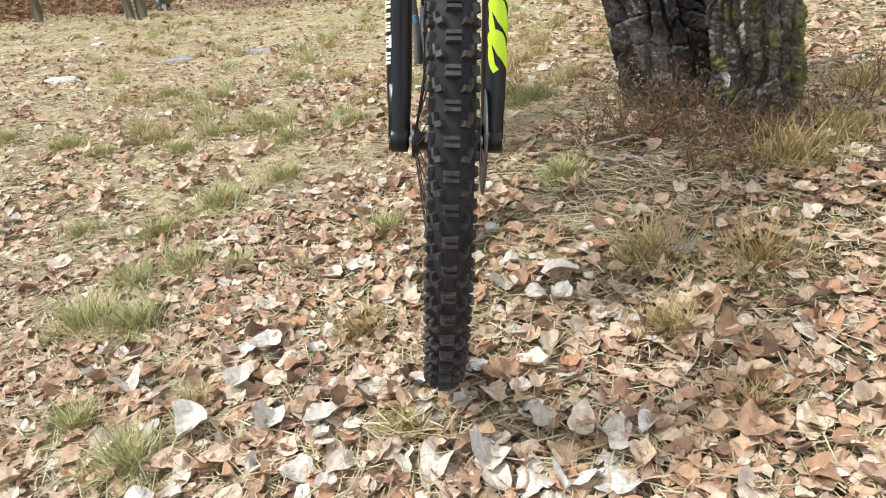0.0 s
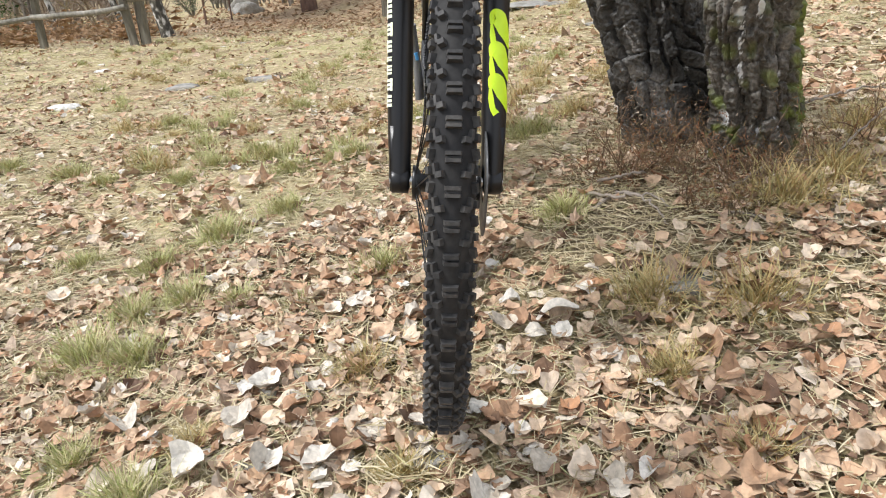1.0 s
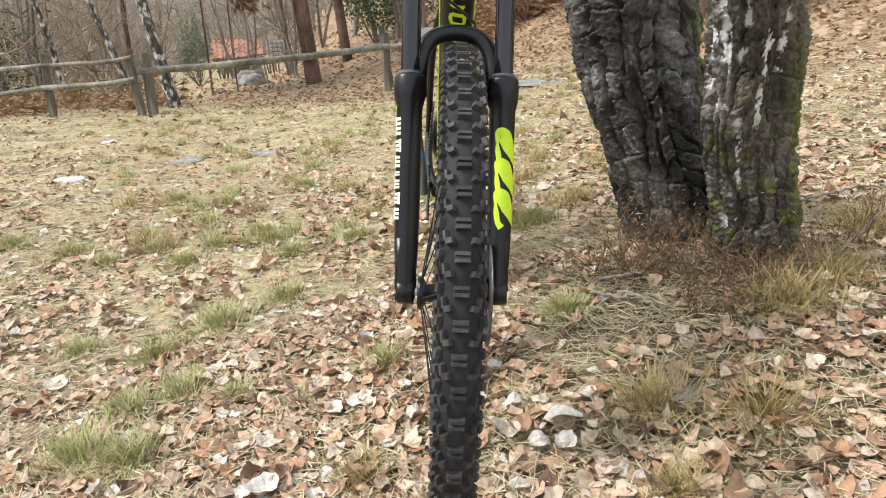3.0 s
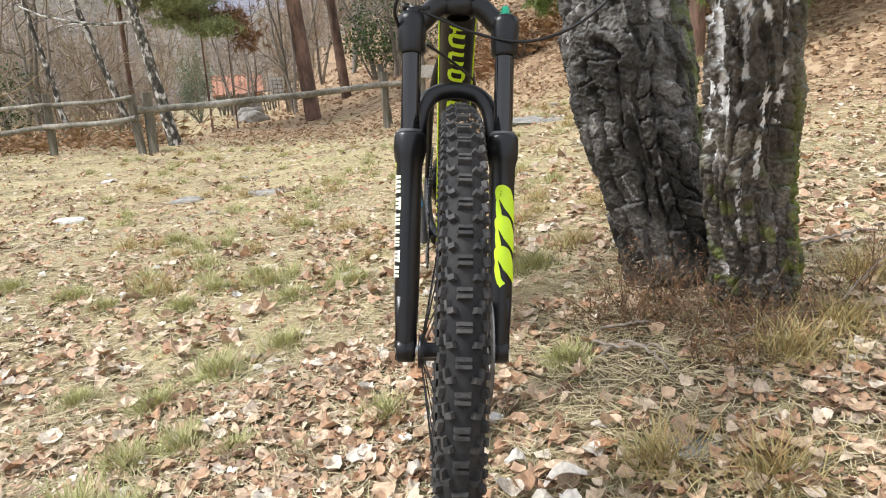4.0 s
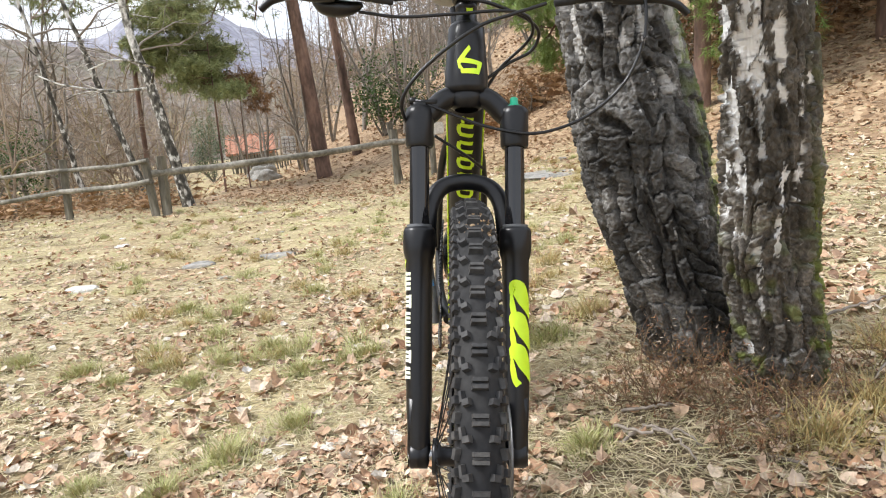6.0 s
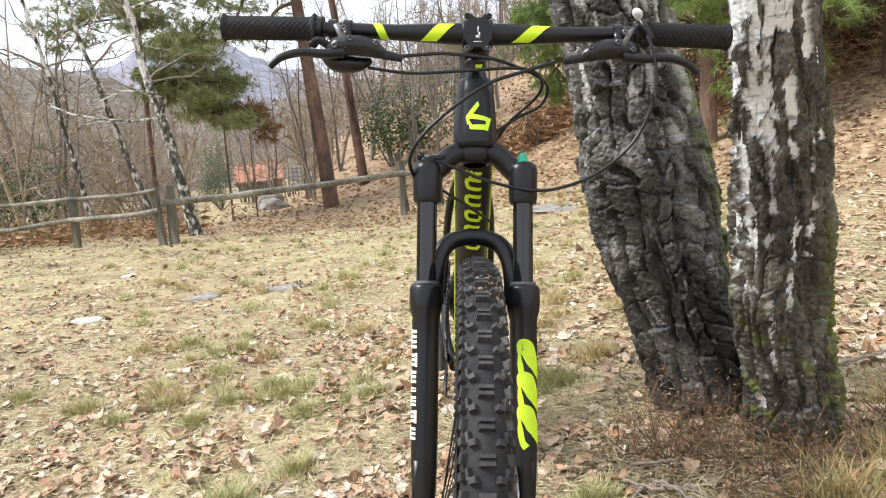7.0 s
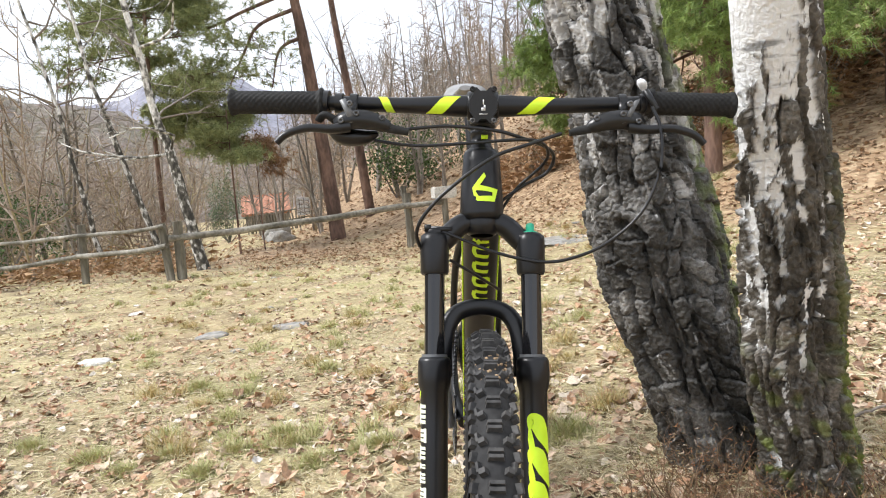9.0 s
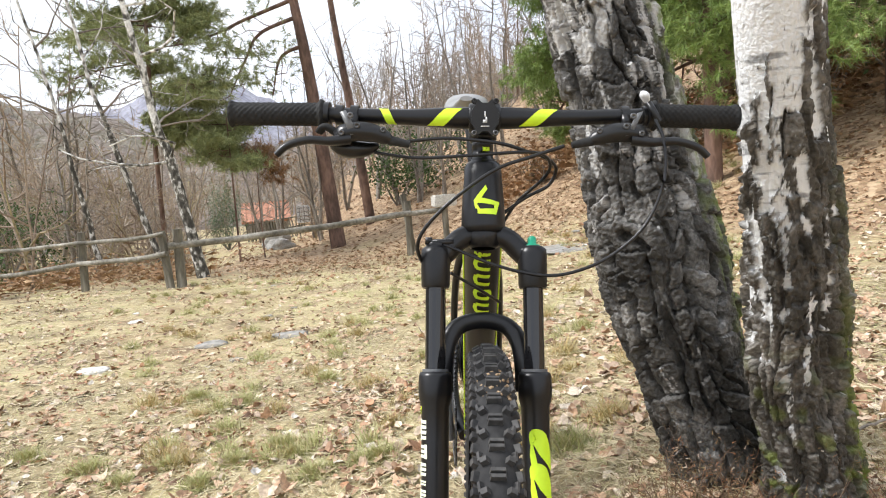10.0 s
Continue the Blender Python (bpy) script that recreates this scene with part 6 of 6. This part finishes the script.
def leaf_shapes(r, n, size):
    """n curled leaf outlines, lying round the origin."""
    uv = LEAF_UV[None] + r.normal(0, 0.05, (n, LEAF_N, 2))
    uv[:, :, 0] -= 0.5
    l = size * np.clip(r.normal(1, 0.30, (n, 1)), 0.4, 1.7)
    w = r.uniform(0.70, 1.12, (n, 1))
    x, y = uv[:, :, 0] * l, uv[:, :, 1] * l * w
    cx, cy = r.normal(0, 0.7, (n, 1)), r.normal(0.4, 1.0, (n, 1))
    z = (cx * x ** 2 + cy * y ** 2 + r.normal(0, 0.5, (n, 1)) * x * y) / l + r.normal(0, 0.032, (n, LEAF_N)) * l
    z = z + 0.05 * l * np.sin(x / l * r.uniform(3, 9, (n, 1)) + y / l * r.uniform(-7, 7, (n, 1)))
    return np.stack([x, y, z], -1)


def crumpled_leaf(r, size, material, name):
    """One ragged, crumpled dry leaf with a folded midrib."""
    seg, rings = 16, 3
    a = np.linspace(0, 2 * np.pi, seg, endpoint=False)
    wide = r.uniform(0.72, 1.0)
    out = (1 + 0.16 * np.cos(a) ** 3) * (1 + 0.05 * (np.arange(seg) % 2) + r.normal(0, 0.07, seg))
    if r.uniform() < 0.5:
        out[int(r.integers(0, seg))] *= r.uniform(0.45, 0.7)
    t = np.linspace(0, 1, rings + 1)[1:, None]
    x, y = (np.cos(a) * out * t).ravel() * size / 2, (np.sin(a) * out * t).ravel() * size / 2 * wide
    x, y = np.append(0, x), np.append(0, y)
    q = r.uniform(2, 6, 4) / size
    z = size * (0.05 * np.sin(x * q[0] + y * q[1] + r.uniform(0, 6)) + 0.04 * np.sin(x * q[2] * 2 - y * q[3] * 2 + r.uniform(0, 6)))
    z = z + abs(r.normal(0.12, 0.25)) * np.abs(y) + r.normal(0, 0.9) * x * x / size + r.normal(0.3, 0.9) * y * y / size + r.normal(0, 0.016, len(x)) * size
    k = np.arange(seg)
    n = (k + 1) % seg
    acc = Acc().add(np.stack([x, y, z], 1), np.stack([0 * k, 1 + k, 1 + n], 1))
    acc.f += [np.stack([1 + i * seg + k, 1 + (i + 1) * seg + k, 1 + (i + 1) * seg + n, 1 + i * seg + n], 1) for i in range(rings - 1)]
    return acc.mesh(name, material, False)


def turn_matrices(r, n, tilt):
    a = r.uniform(0, 6.28, n)
    e1, e2 = r.normal(0, tilt, n), r.normal(0, tilt, n)
    ca, sa = np.cos(a), np.sin(a)
    nz = unit(np.stack([e1, e2, np.ones(n)], 1))
    u = unit(np.stack([ca, sa, -(nz[:, 0] * ca + nz[:, 1] * sa) / nz[:, 2]], 1))
    w = np.cross(nz, u)
    return np.stack([u, w, nz], 2)


def scatter_leaves(acc, r, x, y, size, tilt, lift):
    n = len(x)
    v = leaf_shapes(r, n, size)
    v = np.einsum("nij,nkj->nki", turn_matrices(r, n, tilt), v)
    z = ground_z(x, y) + lift * r.uniform(0.15, 1.0, n) + 0.15 * size
    v = v + np.stack([x, y, z], 1)[:, None]
    k = np.arange(n)[:, None, None] * LEAF_N
    base = acc.n
    acc.add(v, (k + LEAF_TRI[None]).reshape(-1, 3))
    acc.f.append((k + LEAF_QUAD[None]).reshape(-1, 4) + base)


def spread(r, n, y0, y1, power, lo, hi):
    """Points on the ground before the camera between two distances, even over the area."""
    d = np.sqrt(r.uniform(y0 ** 2, y1 ** 2, n)) if power == 2 else r.uniform(y0, y1, n)
    a = r.uniform(lo, hi, n)
    return 0.08 + d * np.sin(a), -0.45 + d * np.cos(a)


def bank(x, y):
    """Where the leafy bank by the fence spreads over the grass."""
    return np.clip((y - 9.0 - 0.5 * waves(x, y, 13, 1.2)) / 1.4, 0, 1) * np.clip((x + 0.40 * y + 0.2) / 0.8, 0, 1)


def litter_keep(r, x, y):
    """Leaves drift in patches and are thin close to the trunks and on the open grass."""
    patchy = 0.62 + 0.6 * waves(x, y, 15, 0.9) + 0.6 * waves(x, y, 16, 0.28)
    bare = np.exp(-((x - 0.42) ** 2 / 0.10 + (y - 1.08) ** 2 / 0.16))
    open_grass = np.clip((y - 3.4) / 3, 0, 1) * np.clip((1.0 - hill_side(x, y)) / 3, 0, 1) * 0.8 * (1 - bank(x, y))
    return r.uniform(0, 1, len(x)) < np.clip(patchy, 0.15, 1) * (1 - 0.92 * bare) * (1 - open_grass)


def build_litter():
    r = np.random.default_rng(8)
    litter = thing("leaf_litter", pose(0, 0, 0), "carpet of curled brown and pale dead leaves", "fallen leaves", kind="")
    acc, slope = Acc(), Acc()
    for n, y0, y1, size, tilt, lift in ((9000, 0.35, 1.9, 0.017, 0.45, 0.020), (11500, 0.35, 1.9, 0.032, 0.20, 0.020), (5000, 1.9, 4.5, 0.021, 0.4, 0.018), (6000, 1.9, 3.6, 0.042, 0.22, 0.016), (11500, 3.6, 7.5, 0.043, 0.22, 0.014), (30000, 7.5, 14, 0.052, 0.28, 0.014), (14000, 14, 26, 0.09, 0.3, 0.014)):
        x, y = spread(r, n, y0, y1, 2, -0.78, 0.72)
        k = litter_keep(r, x, y)
        up = k & (np.maximum(hill_side(x, y), 2 * bank(x, y) - 0.8) + 0.5 * waves(x, y, 14, 1.5) > 0.2)
        scatter_leaves(acc, r, x[k & ~up], y[k & ~up], size, tilt, lift)
        scatter_leaves(slope, r, x[up], y[up], size, tilt, lift)
        if y1 < 8:
            x, y = spread(r, int(n * 1.6), 0.05 if y0 < 0.5 else y0, y1, 2, 0.72, 5.50)
            k = litter_keep(r, x, y)
            scatter_leaves(acc, r, x[k], y[k], size, tilt, lift)
    part("litter_layer", acc, M_LEAF, litter, smooth=False, kind="stuff")
    part("slope_litter", slope, M_LEAF_HILL, litter, "orange-brown leaves on the bank", smooth=False, kind="stuff")
    # single leaves in front of and beside the wheel
    shapes = [crumpled_leaf(r, r.uniform(0.030, 0.050), M_LEAF_ONE, "leaf") for _ in range(28)]
    for i in range(290):
        x, y = r.uniform(-0.55, 0.66), r.uniform(0.22, 1.05)
        if (x - 0.45) ** 2 / 0.06 + (y - 1.15) ** 2 / 0.10 < 1 or (abs(x) < 0.035 and 0.45 < y):
            continue
        ob = new("leaf", shapes[i % 28])
        ob.parent = litter
        ob.matrix_basis = pose(x, y, float(ground_z(x, y)) + r.uniform(0.012, 0.024), r.normal(0, 12), r.normal(0, 12), r.uniform(0, 360))
    pale = [crumpled_leaf(r, r.uniform(0.028, 0.042), M_PALE, "bleached_leaf") for _ in range(12)]
    for i in range(210):
        y = 0.25 + 4.2 * r.uniform() ** 1.6
        x = r.uniform(-0.72, 0.34) * (y + 0.45)
        if i < 18:
            x, y = r.uniform(-0.5, 0.35), r.uniform(0.24, 0.75)
        if (x - 0.5) ** 2 / 0.09 + (y - 1.2) ** 2 / 0.16 < 1 or (abs(x) < 0.035 and 0.45 < y < 2):
            continue
        ob = new("bleached_leaf", pale[i % 12])
        ob.parent = litter
        ob.matrix_basis = pose(x, y, float(ground_z(x, y)) + r.uniform(0.016, 0.028), r.normal(0, 10), r.normal(0, 10), r.uniform(0, 360))
    # large bleached leaves round the wheel's foot
    BIG = [(-0.321, 0.671, 0.061), (-0.353, 0.583, 0.065), (-0.110, 0.511, 0.065), (-0.180, 0.462, 0.065), (-0.278, 0.473, 0.065), (-0.199, 0.367, 0.057), (-0.133, 0.368, 0.048), (0.004, 0.353, 0.061), (0.072, 0.337, 0.065), (0.132, 0.300, 0.065), (-0.038, 0.515, 0.038), (-0.022, 0.460, 0.057), (0.038, 0.448, 0.048), (-0.358, 0.813, 0.065), (-0.185, 0.896, 0.065), (-0.066, 0.815, 0.052), (0.111, 0.711, 0.048), (0.115, 0.591, 0.044), (0.059, 0.521, 0.038), (-0.570, 0.614, 0.064), (-0.401, 0.490, 0.065), (0.228, 0.350, 0.045), (0.280, 0.359, 0.045), (0.170, 0.289, 0.064)]
    for i, (x, y, size) in enumerate(BIG):
        ob = new("bleached_leaf", crumpled_leaf(r, size * 0.86, M_PALE, "bleached_leaf"))
        ob.parent = litter
        ob.matrix_basis = pose(x, y, float(ground_z(x, y)) + 0.026, r.normal(0, 9), r.normal(0, 9), r.uniform(0, 360))
    # a curled strip of birch bark
    strip = Acc()
    t = np.linspace(0, 1, 12)
    line = np.stack([0.150 + 0.085 * t, 0.70 + 0.03 * t + 0.012 * np.sin(t * 5), 0.075 + 0.02 * np.sin(t * 3.1) + 0.03 * t], 1)
    wv = np.linspace(-1, 1, 5)
    width = 0.012 * (0.35 + np.sin(t * 3.0))
    v = line[:, None] + np.stack([0 * wv, wv, 0.5 * wv ** 2], 1)[None] * width[:, None, None]
    strip.add(v, [[i * 5 + j, (i + 1) * 5 + j, (i + 1) * 5 + j + 1, i * 5 + j + 1] for i in range(11) for j in range(4)])
    ob = part("bark_strip", strip, M_PALE, None)
    tagged(ob, "curled pale strip of peeled birch bark", "bark")


def build_straw():
    r = np.random.default_rng(19)
    acc = Acc()
    for n, y0, y1, l, w, lay in ((50000, 0.35, 2.2, 0.06, 0.0010, 0.92), (52000, 2.2, 5.0, 0.06, 0.0015, 0.9), (34000, 5.0, 12.0, 0.08, 0.003, 0.85)):
        x, y = spread(r, n, y0, y1, 2, -0.78, 0.72)
        z = ground_z(x, y) + r.uniform(0.0, 0.024, n)
        blades(acc, r, np.stack([x, y, z], 1), l, w, lay, 0.12)
        m = n // 2
        x, y = spread(r, m, 0.05 if y0 < 0.5 else y0, y1, 2, 0.72, 5.50)
        z = ground_z(x, y) + r.uniform(0.0, 0.022, m)
        blades(acc, r, np.stack([x, y, z], 1), l, w * 1.3, lay, 0.12)
    turf = Acc()
    for n, y0, y1, l, w in ((30000, 1.6, 4.5, 0.034, 0.0012), (46000, 4.5, 11.5, 0.05, 0.0024)):
        x, y = spread(r, n, y0, y1, 2, -0.78, 0.72)
        k = (waves(x, y, 51, 1.1) + 0.7 * waves(x, y, 52, 0.3) + r.normal(0, 0.25, n) > -0.05) & (hill_side(x, y) < 0.6) & (bank(x, y) < 0.5)
        blades(turf, r, np.stack([x, y, ground_z(x, y)], 1)[k], l, w, 0.55, 0.3)
    tagged(part("short_grass", turf, M_GRASS, None, smooth=False), "thin short yellow-green turf over the clearing", "grass", kind="stuff")
    ob = part("dry_grass", acc, M_STRAW, None, smooth=False)
    tagged(ob, "matted straw-coloured dead grass over the ground", "grass", kind="stuff")


def build_heather():
    r = np.random.default_rng(29)
    spots = [(0.38, 1.22, 0.22), (0.45, 1.18, 0.24), (0.52, 1.13, 0.26), (0.58, 1.08, 0.24), (0.64, 1.06, 0.23), (0.72, 1.07, 0.20), (0.80, 1.14, 0.17), (0.92, 1.22, 0.20), (0.32, 1.28, 0.15), (1.02, 1.30, 0.20), (0.50, 1.0, 0.12), (0.58, 0.97, 0.12), (0.48, 1.24, 0.26), (0.60, 1.10, 0.22), (0.66, 1.08, 0.26), (0.42, 1.20, 0.22)]
    for i, (x, y, h) in enumerate(spots):
        z = float(ground_z(x, y))
        t = thing("heather", pose(x, y, z), "brown dried heather at the foot of the trunks", "shrub", "dry heather round the trunks")
        tw, tips, ends = Acc(), Acc(), []
        for k in range(12):
            a = r.uniform(0, 6.28)
            limb(tw, r, (r.normal(0, 0.02), r.normal(0, 0.02), -0.01), (math.cos(a) * 0.6, math.sin(a) * 0.6, r.uniform(0.35, 1.1)), h * r.uniform(0.25, 0.85), 0.0017, 2, kids=4, wiggle=0.3, sides=4, ends=ends)
        part("twigwork", tw, M_HEATHER, t, kind="stuff")
        c = np.array([e for e, _ in ends])
        n = 380
        c = c[r.integers(0, len(c), n)] + r.normal(0, 0.011, (n, 3))
        c[:, 2] = np.maximum(c[:, 2], 0.004)
        d, s = unit(r.normal(0, 1, (n, 3)) + (0, 0, 0.5)), unit(r.normal(0, 1, (n, 3)))
        l = r.uniform(0.005, 0.013, (n, 1))
        tips.add(np.stack([c - s * l * 0.16, c + s * l * 0.16, c + d * l], 1), np.arange(n * 3).reshape(-1, 3))
        part("foliage", tips, M_HEATHER_TIP, t, smooth=False, kind="stuff")
    roots = (
        [(0.30, 1.12, 0.03), (0.36, 1.06, 0.035), (0.42, 1.05, 0.03), (0.47, 1.0, 0.01)],
        [(0.31, 1.08, 0.012), (0.37, 1.09, 0.03), (0.41, 1.01, 0.04), (0.44, 0.95, 0.012)],
        [(0.33, 1.15, 0.04), (0.40, 1.10, 0.06), (0.43, 1.12, 0.05)],
        [(0.58, 1.04, 0.015), (0.68, 1.08, 0.035), (0.80, 1.10, 0.03), (0.90, 1.17, 0.055), (1.0, 1.24, 0.10)],
        [(0.56, 0.95, 0.012), (0.62, 0.90, 0.015), (0.70, 0.86, 0.01)],
        [(0.92, 1.5, 0.03), (1.1, 1.55, 0.05), (1.4, 1.62, 0.03)],
    )
    for k, pts in enumerate(roots):
        acc = Acc()
        p = np.array([(x, y, float(ground_z(x, y)) + h) for x, y, h in pts])
        p = spline(p, 24)
        p[1:-1] += r.normal(0, 0.0025, (22, 3))
        tube(acc, p, np.linspace(0.0040, 0.0016, 24), 7)
        ob = part("dead_branch", acc, M_ROOT, None)
        tagged(ob, "thin grey dead branch lying by the trunks", "branch", "dead branches by the trunks")


build_trunks()
build_woods()
build_scrub()
build_fence()
build_hut()
build_stones()
build_far()
build_heather()
build_tufts()
build_straw()
build_litter()
